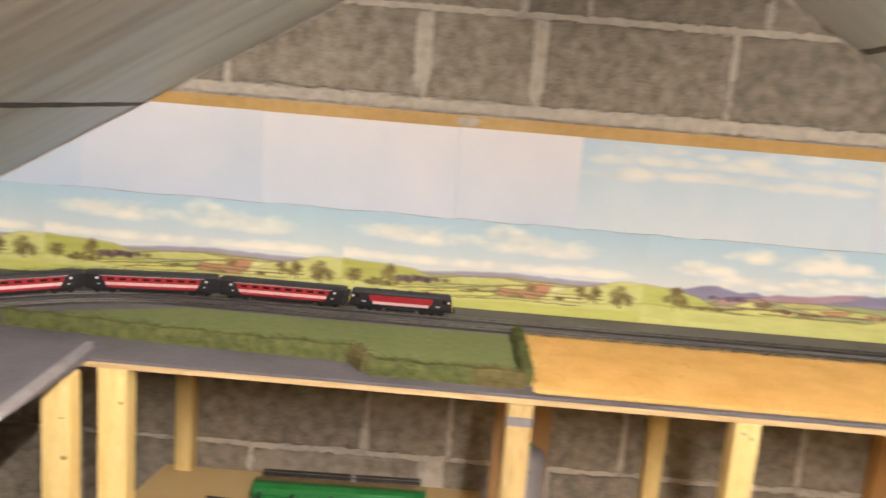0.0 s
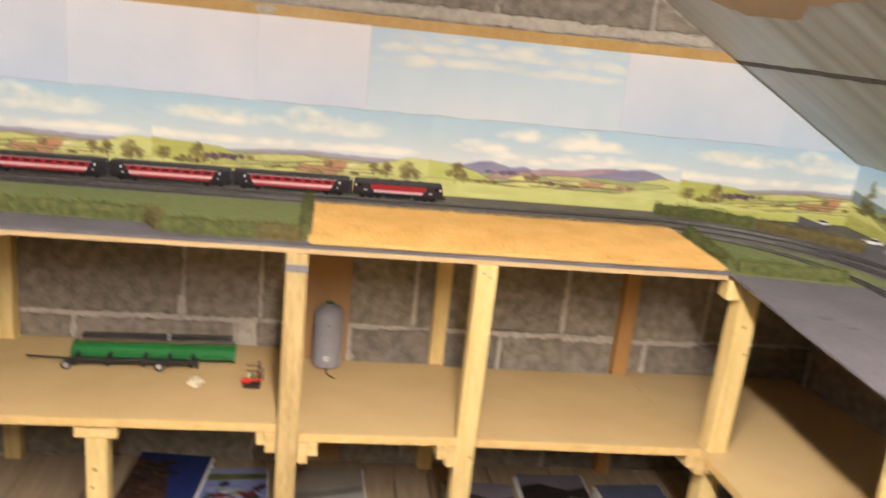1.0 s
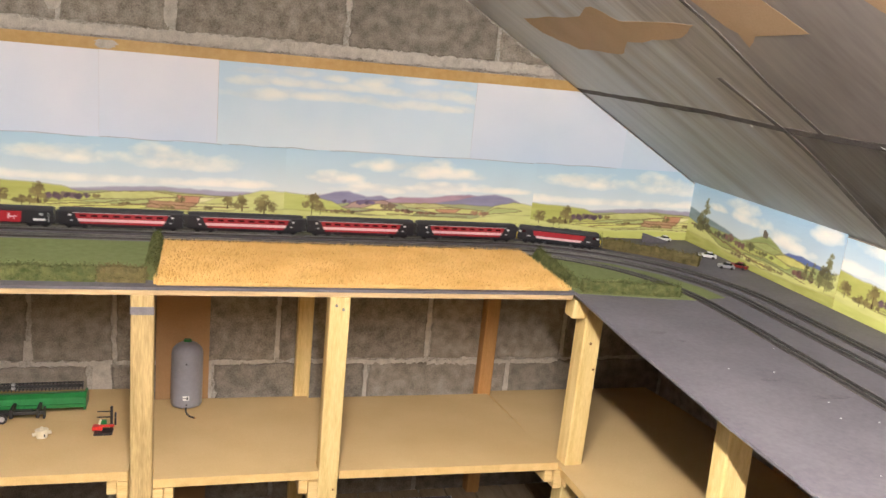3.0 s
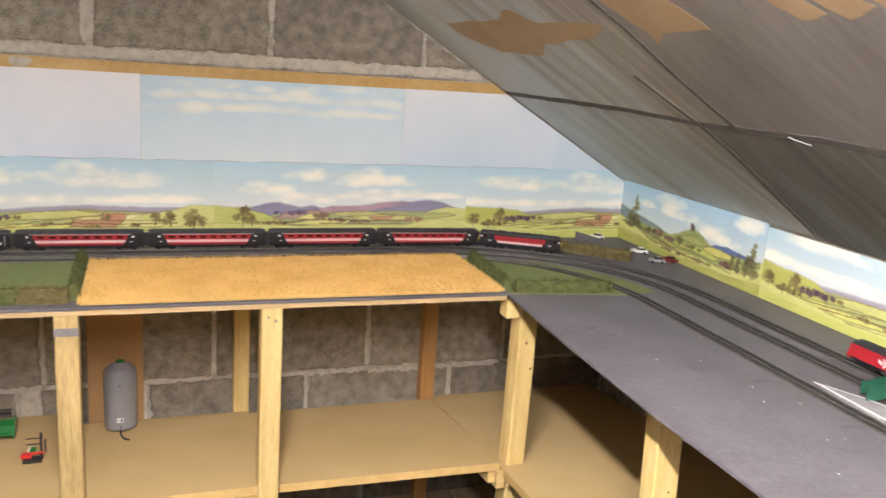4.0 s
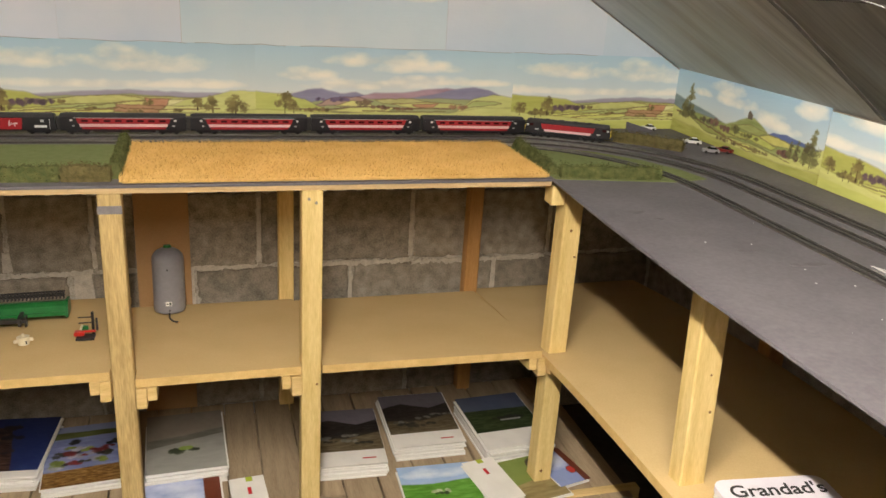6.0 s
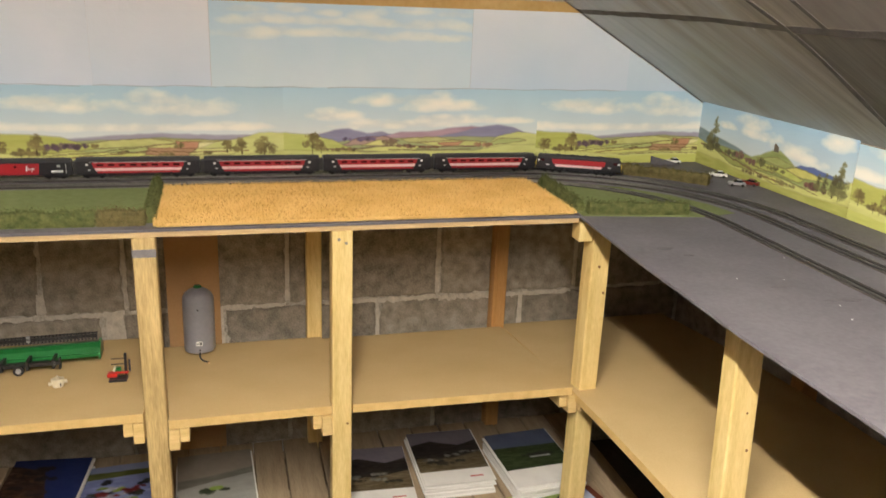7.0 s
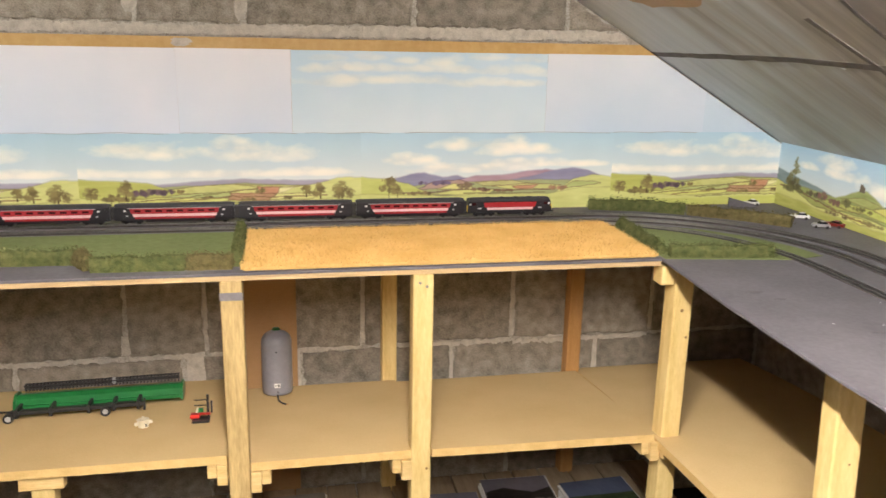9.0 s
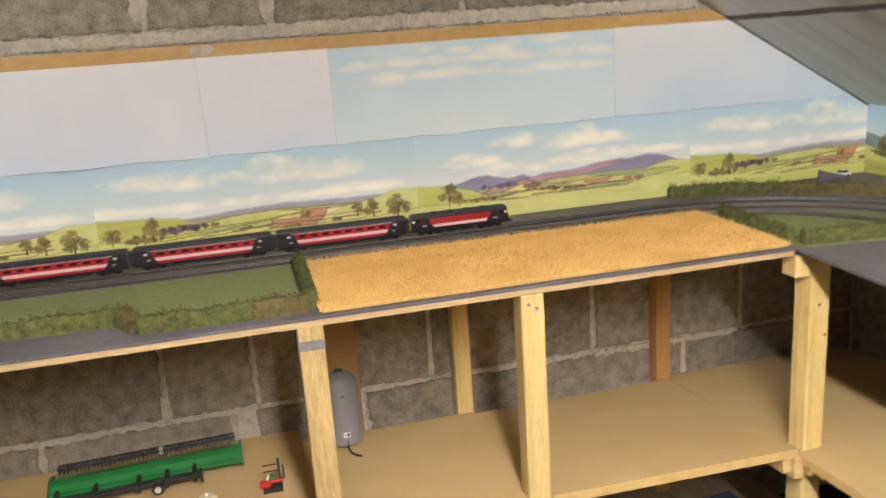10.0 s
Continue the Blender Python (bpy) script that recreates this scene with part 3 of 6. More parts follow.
def smear_of_mortar(name, pts, label, proud=0.0045, step=0.006, amp=0.0035, seed=1):
    """Mortar squeezed out over the block faces: a lumpy pat with a ragged outline of (x, z)."""
    rs = random.Random(seed)
    edge = []
    for (x0, z0), (x1, z1) in zip(pts, pts[1:] + pts[:1]):
        n = max(1, int(math.dist((x0, z0), (x1, z1)) / step))
        edge += [(x0 + (x1 - x0) * k / n + rs.gauss(0, amp * 0.5), z0 + (z1 - z0) * k / n + rs.gauss(0, amp)) for k in range(n)]
    edge = under_roof(edge)
    bm = bmesh.new()
    back = [bm.verts.new((x, YB + 0.004, z)) for x, z in edge]
    front = [bm.verts.new((x, YB - proud * rs.uniform(0.6, 1.1), z)) for x, z in edge]
    k = len(edge)
    for i in range(k):
        bm.faces.new((back[i], back[(i + 1) % k], front[(i + 1) % k], front[i]))
    bm.faces.new(front)
    bmesh.ops.triangulate(bm, faces=[f for f in bm.faces if len(f.verts) > 4])
    bmesh.ops.recalc_face_normals(bm, faces=bm.faces)
    return part(name, bm, MORTAR_PALE, wall_north, label)


MORTAR_PALE = mat("pale_mortar", (0.40, 0.36, 0.30), (0.68, 0.62, 0.53), 45, 0.95, 0.9, tight=0.2, dist=0.006, spec=0.1)
smear_of_mortar("mortar_bed", [(-0.66, 1.440), (0.1, 1.436), (0.7, 1.437), (1.36, 1.440), (1.34, 1.464), (0.7, 1.467), (0.1, 1.462), (-0.62, 1.463)], "pale squeezed mortar bed above the backdrop", 0.0045, amp=0.0028)
smear_of_mortar("mortar_bed", [(-0.35, 1.671), (0.95, 1.671), (0.95, 1.686), (-0.35, 1.684)], "pale mortar bed", 0.004, amp=0.0022, seed=2)
for k, (x, z0, z1, w) in enumerate(((-0.016, 1.51, 1.665, 0.020), (0.262, 1.49, 1.668, 0.015), (0.727, 1.58, 1.67, 0.007), (-0.49, 1.465, 1.51, 0.008))):
    smear_of_mortar("mortar_joint", [(x - w, z0), (x - w * 0.5, z0 - 0.02), (x + w * 0.5, z0 - 0.015), (x + w, z0 + 0.01), (x + w * 0.8, z1), (x - w, z1)], "pale mortar smeared over an upright joint", 0.0035, seed=5 + k)
for k, (xa, xb, z) in enumerate(((-0.55, -0.12, 0.530), (-0.09, 0.12, 0.532), (0.385, 0.575, 0.533), (0.69, 1.04, 0.529), (1.05, 1.50, 0.524))):
    smear_of_mortar("mortar_bed", [(xa, z - 0.008), ((xa + xb) / 2, z - 0.010), (xb, z - 0.008), (xb, z + 0.005), ((xa + xb) / 2, z + 0.003), (xa, z + 0.005)], "pale mortar bed", 0.002, amp=0.0024, seed=20 + k)
for k, (x, z0, z1, w) in enumerate(((0.580, 0.54, 0.745, 0.006), (1.044, 0.54, 0.75, 0.007), (1.508, 0.54, 0.74, 0.006), (0.126, 0.54, 0.75, 0.005), (0.855, 0.40, 0.52, 0.005), (1.325, 0.40, 0.515, 0.008), (0.386, 0.40, 0.525, 0.008), (0.092, 0.40, 0.525, 0.028), (-0.098, 0.54, 0.60, 0.012))):
    smear_of_mortar("mortar_joint", [(x - w, z0), (x + w, z0 + 0.004), (x + w * 0.8, z1), (x - w * 0.8, z1 - 0.003)], "pale mortar in an upright joint", 0.002, amp=0.002, seed=40 + k)

# ---- roof boards: sheets, tape over their joints, bare patches ----
on_slope_patch("roof_sheet", [(RIDGE + 0.02, 1.105), (1.43, 1.115), (1.43, 0.60), (1.43, -2.5), (RIDGE + 0.02, -2.5)], ROOF_GREY, "brown-grey painted roof sheet", 0.0006, category="roof sheet")
on_slope_patch("roof_sheet", [(1.455, 1.235), (XR - 0.006, 1.315), (XR - 0.006, -2.5), (1.455, -2.5)], ROOF, "streaky grey painted roof sheet", 0.0005, category="roof sheet")


def strip(pts, w, seed, label="torn strip of dark grey tape over a roof joint", material=TAPE, lift=0.0010, side=1):
    rs = random.Random(seed)
    left, right = [], []
    fine = []
    for (x0, y0), (x1, y1) in zip(pts, pts[1:]):
        n = max(2, int(math.hypot(x1 - x0, y1 - y0) / 0.05))
        fine += [(x0 + (x1 - x0) * i / n, y0 + (y1 - y0) * i / n) for i in range(n)]
    fine.append(pts[-1])
    for i, (x, y) in enumerate(fine):
        a, b = fine[max(i - 1, 0)], fine[min(i + 1, len(fine) - 1)]
        d = math.hypot(b[0] - a[0], b[1] - a[1])
        nx, ny = -(b[1] - a[1]) / d, (b[0] - a[0]) / d
        u, v = w * rs.uniform(0.38, 0.58), w * rs.uniform(0.38, 0.58)
        left.append((x + nx * u, y + ny * u))
        right.append((x - nx * v, y - ny * v))
    return on_slope_patch("tape_strip", left + right[::-1], material, label, lift, side, "tape")


strip([(1.444, 2.195), (1.437, 1.778), (1.434, 1.49), (1.445, 1.25), (1.444, 1.05), (1.436, 0.90), (1.447, 0.79), (1.44, 0.2), (1.44, -2.0)], 0.021, 1)
strip([(1.298, 1.268), (1.453, 1.242), (1.54, 1.248), (1.70, 1.284), (1.885, 1.326)], 0.018, 2, lift=0.0014)
strip([(1.06, 1.112), (1.166, 1.104), (1.295, 1.123), (1.436, 1.124)], 0.014, 3, "thin dark strip along a roof joint", lift=0.0012)
strip([(1.02, 2.19), (1.005, 1.5), (0.99, 1.12)], 0.018, 6)
strip([(-0.70, 2.195), (-0.69, 1.42), (-0.67, 0.6)], 0.018, 4, side=-1)
strip([(-0.45, 1.05), (-0.72, 1.10), (-1.1, 1.12)], 0.016, 5, side=-1)
on_slope_patch("bare_patch", ragged([(1.139, 1.929), (1.129, 1.575), (1.101, 1.462), (1.143, 1.412), (1.152, 1.154), (1.189, 1.246), (1.211, 1.482), (1.252, 1.592), (1.242, 1.802), (1.192, 1.914)], 4, 0.004, 4), BAREBOARD, "bare brown hardboard where paint stopped", 0.0008)
on_slope_patch("bare_patch", [(1.087, 1.085), (1.159, 1.063), (1.172, 1.049), (1.206, 1.061), (1.193, 1.035), (1.178, 1.012), (1.174, 0.94), (1.170, 0.879), (1.13, 0.895), (1.095, 0.911), (1.04, 0.95), (1.02, 1.04)], BAREBOARD, "torn bare brown patch of hardboard", 0.0008)
for k in range(4):
    y0, y1 = 0.735 - 0.075 * k, 0.672 - 0.075 * k
    on_slope_patch("bare_patch", ragged([(1.02, y0 + 0.01), (1.10 + 0.01 * (k % 2), y0 - 0.01), (1.160, y0 - 0.045), (1.150 - 0.01 * k, y1 - 0.035), (1.09, y1), (1.02, y1 + 0.018)], 4, 0.004, 8 + k), BAREBOARD, "torn bare brown patch of hardboard", 0.0008)
for k in range(5):
    sx, sy = 1.440 + 0.0032 * k, 0.985 - 0.0072 * k
    on_slope_patch("paint_scuff", ragged([(sx, sy + 0.003), (sx + 0.004, sy + 0.001 * (k % 2)), (sx + 0.005, sy - 0.005), (sx + 0.001, sy - 0.004)], 2, 0.0012, 9 + k), SCUFF, "white scuff on the roof boards", 0.0018)
on_slope_patch("paint_scuff", ragged([(1.452, 1.358), (1.457, 1.358), (1.457, 1.352), (1.452, 1.352)], 2, 0.001, 10), SCUFF, "white scuff on the roof boards", 0.0018)

# ---- printed backdrop ----
STEP = 0.0019


def vnoise(nx, nz, fx, fz, seed, octaves=4):
    rs = np.random.RandomState(seed)
    out, amp, tot = np.zeros((nz, nx)), 1.0, 0.0
    for _ in range(octaves):
        gx, gz = int(fx) + 2, int(fz) + 2
        g = rs.rand(gz, gx)
        u, v = np.linspace(0, fx * 0.9999, nx), np.linspace(0, fz * 0.9999, nz)
        i, j = u.astype(int), v.astype(int)
        a, b = u - i, v - j
        a, b = a * a * (3 - 2 * a), b * b * (3 - 2 * b)
        p = g[np.ix_(j, i)] * (1 - a) + g[np.ix_(j, i + 1)] * a
        q = g[np.ix_(j + 1, i)] * (1 - a) + g[np.ix_(j + 1, i + 1)] * a
        out += amp * (p * (1 - b[:, None]) + q * b[:, None])
        tot += amp
        amp, fx, fz = amp * 0.5, fx * 2, fz * 2
    return out / tot


class Sheet:
    """A painted sheet: x runs along it, z up, both in metres."""

    def __init__(self, w, h, seed):
        self.nx, self.nz = int(w / STEP) + 1, int(h / STEP) + 1
        self.w, self.h, self.seed = w, h, seed
        self.x, self.z = np.meshgrid(np.linspace(0, w, self.nx), np.linspace(0, h, self.nz))
        self.c = np.zeros((self.nz, self.nx, 3))

    def noise(self, f, octaves=4, stretch=1.0):
        self.seed += 1
        return vnoise(self.nx, self.nz, max(self.w * f, 1), max(self.h * f * stretch, 1), self.seed, octaves)

    def mix(self, mask, col):
        mask = np.clip(mask, 0, 1)[..., None]
        self.c = self.c * (1 - mask) + np.array(col) * mask

    def sky(self, low, high):
        k = np.clip((self.z - 0.08) / (self.h - 0.08), 0, 1)[..., None]
        self.c = np.array(low) * (1 - k) + np.array(high) * k + (self.noise(9, 3)[..., None] - 0.5) * 0.035

    def cloud(self, cx, cz, rx, rz, col=(0.985, 0.965, 0.915), strength=1.0):
        rx, rz = rx * 1.15, rz * 1.4
        top = np.where(self.z > cz, 1.0, 1.7)
        n = self.noise(15, 5, 1.8)
        d = 1.15 - ((self.x - cx) / rx) ** 2 - ((self.z - cz) * top / rz) ** 2 + (n - 0.5) * 2.6
        self.mix(np.clip(d / 1.7, 0, 1) ** 0.75 * strength, np.array(col) - np.clip(0.55 - n, 0, 1)[..., None] * np.array((0.30, 0.26, 0.20)))

    def ridge(self, pts, col, vary=0.08, line=None, f=20):
        px, pz = zip(*pts)
        h = np.interp(self.x, px, pz) + (self.noise(40, 2)[0] - 0.5) * 0.003
        n = self.noise(f, 4, 5) - 0.5
        soft = np.clip((h - self.z) / 0.0026, 0, 1)
        self.c = self.c * (1 - soft[..., None]) + (np.array(col) + n[..., None] * vary * 2) * soft[..., None]
        if line is not None:
            self.mix(np.clip(1 - np.abs(self.z - h) / 0.0022, 0, 1) * 0.38 * (0.4 + self.noise(35, 3)), line)

    def plot(self, cx, cz, rx, rz, col, shear=0.0, line=(0.42, 0.36, 0.20)):
        """A field seen at a slant, with a hedge round it."""
        d = np.abs((self.x - cx) / rx) ** 2.6 + np.abs((self.z - cz - shear * (self.x - cx)) / rz) ** 2 + (self.noise(60, 2) - 0.5) * 0.5
        self.mix((d < 1) * 0.85, col)
        if line is not None:
            self.mix((np.abs(d - 1) < 0.16) * 0.55, line)

    def poly(self, pts, col, line=None, vary=0.05, wd=0.0016):
        """A field with a straight-sided outline, softly edged, with a hedge round it."""
        jx, jz = (self.noise(60, 2) - 0.5) * 0.006, (self.noise(60, 2) - 0.5) * 0.004
        X, Z = self.x + jx, self.z + jz
        inside, near = np.zeros(X.shape, bool), np.full(X.shape, 9.0)
        for (x0, z0), (x1, z1) in zip(pts, pts[1:] + pts[:1]):
            cross = (z0 > Z) != (z1 > Z)
            inside ^= cross & (X < (x1 - x0) * (Z - z0) / ((z1 - z0) or 1e-9) + x0)
            f = np.clip(((X - x0) * (x1 - x0) + (Z - z0) * (z1 - z0)) / max((x1 - x0) ** 2 + (z1 - z0) ** 2, 1e-9), 0, 1)
            near = np.minimum(near, np.hypot(X - x0 - f * (x1 - x0), Z - z0 - f * (z1 - z0)))
        n = (self.noise(45, 3, 3) - 0.5)[..., None]
        self.c = np.where(inside[..., None], np.array(col) + n * vary * 2, self.c)
        if line is not None:
            self.mix(np.clip(1.4 - near / wd, 0, 1) * 0.6 * (0.45 + self.noise(80, 2)), line)

    def lane(self, pts, col=(0.45, 0.34, 0.22), wd=0.0016):
        px, pz = zip(*pts)
        h = np.interp(self.x, px, pz) + (self.noise(50, 2)[0] - 0.5) * 0.004
        inside = (self.x > px[0]) & (self.x < px[-1])
        self.mix(((np.abs(self.z - h) < wd * (0.6 + self.noise(70, 2))) & inside) * 0.75, col)

    def wood(self, cx, cz, rx, rz, col=(0.33, 0.25, 0.24)):
        rs = np.random.RandomState(int(cx * 9999) + 7)
        n = self.noise(190, 3)
        for k in range(max(8, int(rx / 0.0022))):
            u = rs.uniform(-1, 1)
            bx, bz, br = cx + rx * u, cz + rz * rs.uniform(-0.35, 0.75) * (1 - 0.6 * u * u), rs.uniform(0.005, 0.0105) * (0.6 + rz / 0.02)
            d = 1 - ((self.x - bx) / br) ** 2 - ((self.z - bz) / (br * 0.8)) ** 2 + (n - 0.5) * 1.1
            self.mix(np.clip(d / 0.7, 0, 1) * 0.75, np.array(col) * rs.uniform(0.75, 1.2))

    def tree(self, cx, cz, h, w=None, col=(0.55, 0.50, 0.30), dark=(0.40, 0.34, 0.21)):
        h *= 1.3
        w = w or h * 0.72
        self.mix((np.abs(self.x - cx) < 0.0012) & (self.z > cz) & (self.z < cz + h * 0.75), (0.30, 0.22, 0.12))
        n = self.noise(170, 3)
        rs = np.random.RandomState(int(cx * 9999) + 3)
        tall = h / w > 2.5
        for k in range(26 if tall else 14):
            f = rs.uniform(0.12 if tall else 0.32, 0.97)
            bx, bz = cx + rs.uniform(-1, 1) * w * (1.1 - f) * 0.85, cz + h * f
            br = w * rs.uniform(0.34, 0.56) * (1.25 - 0.75 * f if tall else 0.85)
            d = 1 - ((self.x - bx) / br) ** 2 - ((self.z - bz) / (br * 0.75)) ** 2 + (n - 0.5) * 1.9
            self.mix(np.clip(d / 0.6, 0, 1) * 0.62, col if k % 3 else dark)

    def hang(self, name, m, label, keep=None, material=PRINT):
        """Turns the painting into a thin sheet at the pose m (x along, z up, facing -y)."""
        c = np.clip(self.c, 0.02, 0.98)
        col = np.where(c > 0.04045, ((c + 0.055) / 1.055) ** 2.4, c / 12.92)
        n = self.nx * self.nz
        co = np.zeros((n, 3))
        co[:, 0], co[:, 2] = self.x.ravel(), self.z.ravel()
        idx = np.arange(n).reshape(self.nz, self.nx)
        q = np.stack([idx[:-1, :-1], idx[:-1, 1:], idx[1:, 1:], idx[1:, :-1]], -1).reshape(-1, 4)
        if keep is not None:
            w = np.array([m @ Vector(p) for p in co.tolist()])
            ok = keep(w[:, 0], w[:, 1], w[:, 2])
            q = q[ok[q].all(1)]
        me = bpy.data.meshes.new(name)
        me.from_pydata(co.tolist(), [], q.tolist())
        a = me.color_attributes.new("Col", "FLOAT_COLOR", "POINT")
        a.data.foreach_set("color", np.concatenate([col.reshape(-1, 3), np.ones((n, 1))], 1).ravel())
        me.materials.append(material)
        ob = new(name, me)
        ob.matrix_basis = m
        sd = ob.modifiers.new("paper", "SOLIDIFY")
        sd.thickness, sd.offset = 0.0016, 1.0
        return tagged(ob, label, "backdrop print", "backdrop sheets")


GREEN, LIME, STRAW = (0.72, 0.745, 0.47), (0.815, 0.82, 0.52), (0.89, 0.87, 0.64)
RUST, PURPLE, MAUVE, HEDGEROW = (0.77, 0.56, 0.43), (0.57, 0.555, 0.66), (0.66, 0.635, 0.70), (0.50, 0.46, 0.30)
BROWN, SAGE = (0.73, 0.57, 0.43), (0.64, 0.66, 0.46)
SKY_LO, SKY_HI = (0.90, 0.905, 0.885), (0.71, 0.825, 0.885)


def farmland(w=0.757, h=0.2255, seed=100):
    """Low farmland with woods, ploughed fields and a green hill at each end."""
    p = Sheet(w, h, seed)
    p.sky(SKY_LO, SKY_HI)
    for c in ((0.20, 0.172, 0.13, 0.022), (0.12, 0.182, 0.07, 0.014), (0.47, 0.165, 0.15, 0.022), (0.42, 0.190, 0.09, 0.018), (0.35, 0.112, 0.30, 0.011), (0.60, 0.117, 0.10, 0.012), (0.02, 0.115, 0.09, 0.012)):
        p.cloud(*c)
    p.ridge([(0, 0.080), (0.12, 0.084), (0.208, 0.087), (0.296, 0.093), (0.43, 0.100), (0.551, 0.095), (0.652, 0.094), (w, 0.09)], MAUVE, 0.05, (0.48, 0.45, 0.58))
    p.ridge([(0, 0.05), (0.18, 0.072), (0.24, 0.082), (0.34, 0.083), (0.43, 0.089), (0.52, 0.084), (0.60, 0.080), (w, 0.08)], SAGE, 0.05, (0.52, 0.48, 0.40))
    p.poly([(0.20, 0.066), (0.30, 0.081), (0.41, 0.085), (0.47, 0.080), (0.46, 0.064), (0.40, 0.062), (0.29, 0.058)], (0.80, 0.80, 0.50), HEDGEROW)
    p.poly([(0.41, 0.085), (0.53, 0.081), (0.60, 0.079), (0.58, 0.073), (0.47, 0.077)], (0.78, 0.78, 0.48), HEDGEROW)
    p.poly([(0.466, 0.077), (0.530, 0.075), (0.523, 0.057), (0.473, 0.058)], RUST, (0.52, 0.36, 0.26))
    p.poly([(0.529, 0.075), (0.590, 0.076), (0.585, 0.056), (0.524, 0.057)], STRAW, HEDGEROW)
    p.poly([(0.40, 0.067), (0.466, 0.072), (0.472, 0.058), (0.395, 0.058)], (0.84, 0.83, 0.52), (0.55, 0.42, 0.28))
    p.ridge([(0, 0.103), (0.06, 0.099), (0.13, 0.096), (0.19, 0.088), (0.225, 0.074), (0.29, 0.052), (w, 0.02)], (0.74, 0.745, 0.40), 0.05, HEDGEROW)
    p.ridge([(0, 0.02), (0.50, 0.045), (0.574, 0.076), (0.636, 0.086), (0.692, 0.101), (w, 0.101)], LIME, 0.05, HEDGEROW)
    p.poly([(0.242, 0.056), (0.294, 0.060), (0.39, 0.063), (0.40, 0.052), (0.30, 0.047), (0.18, 0.046)], GREEN, HEDGEROW)
    p.poly([(0.397, 0.060), (0.521, 0.057), (0.500, 0.038), (0.385, 0.041)], BROWN, (0.50, 0.36, 0.26))
    p.poly([(0.521, 0.057), (0.640, 0.058), (0.62, 0.040), (0.50, 0.040)], (0.85, 0.84, 0.55), HEDGEROW)
    p.poly([(0.133, 0.044), (0.20, 0.050), (0.30, 0.048), (0.389, 0.046), (0.385, 0.038), (0.29, 0.030), (0.133, 0.030)], (0.83, 0.83, 0.48), HEDGEROW)
    p.ridge([(0, 0.052), (0.10, 0.042), (0.20, 0.034), (0.30, 0.030), (0.40, 0.037), (0.52, 0.036), (0.62, 0.036), (w, 0.05)], LIME, 0.05, HEDGEROW)
    p.lane([(0.14, 0.040), (0.25, 0.046), (0.34, 0.058), (0.42, 0.066), (0.47, 0.070)], HEDGEROW)
    p.lane([(0.20, 0.034), (0.31, 0.043), (0.40, 0.050), (0.52, 0.047), (0.66, 0.051)], (0.50, 0.40, 0.26))
    p.lane([(0.28, 0.026), (0.42, 0.032), (0.60, 0.030)], HEDGEROW, 0.0013)
    p.ridge([(0, 0.026), (0.2, 0.022), (0.4, 0.026), (0.6, 0.026), (w, 0.03)], (0.78, 0.79, 0.44), 0.04)
    p.wood(0.186, 0.062, 0.052, 0.011, (0.40, 0.32, 0.36))
    p.wood(0.215, 0.064, 0.028, 0.010, (0.37, 0.30, 0.34))
    p.wood(0.10, 0.046, 0.038, 0.008, (0.48, 0.42, 0.27))
    for cx, cz, r in ((0.33, 0.048, 0.014), (0.475, 0.062, 0.010), (0.44, 0.041, 0.020), (0.55, 0.045, 0.012), (0.255, 0.066, 0.012)):
        p.wood(cx, cz, r, 0.003, (0.50, 0.44, 0.27))
    for t in ((0.119, 0.042, 0.036), (0.080, 0.034, 0.020), (0.099, 0.036, 0.018), (0.602, 0.044, 0.026), (0.642, 0.040, 0.032), (0.703, 0.031, 0.042), (0.028, 0.040, 0.030), (0.480, 0.058, 0.012)):
        p.tree(*t)
    return p


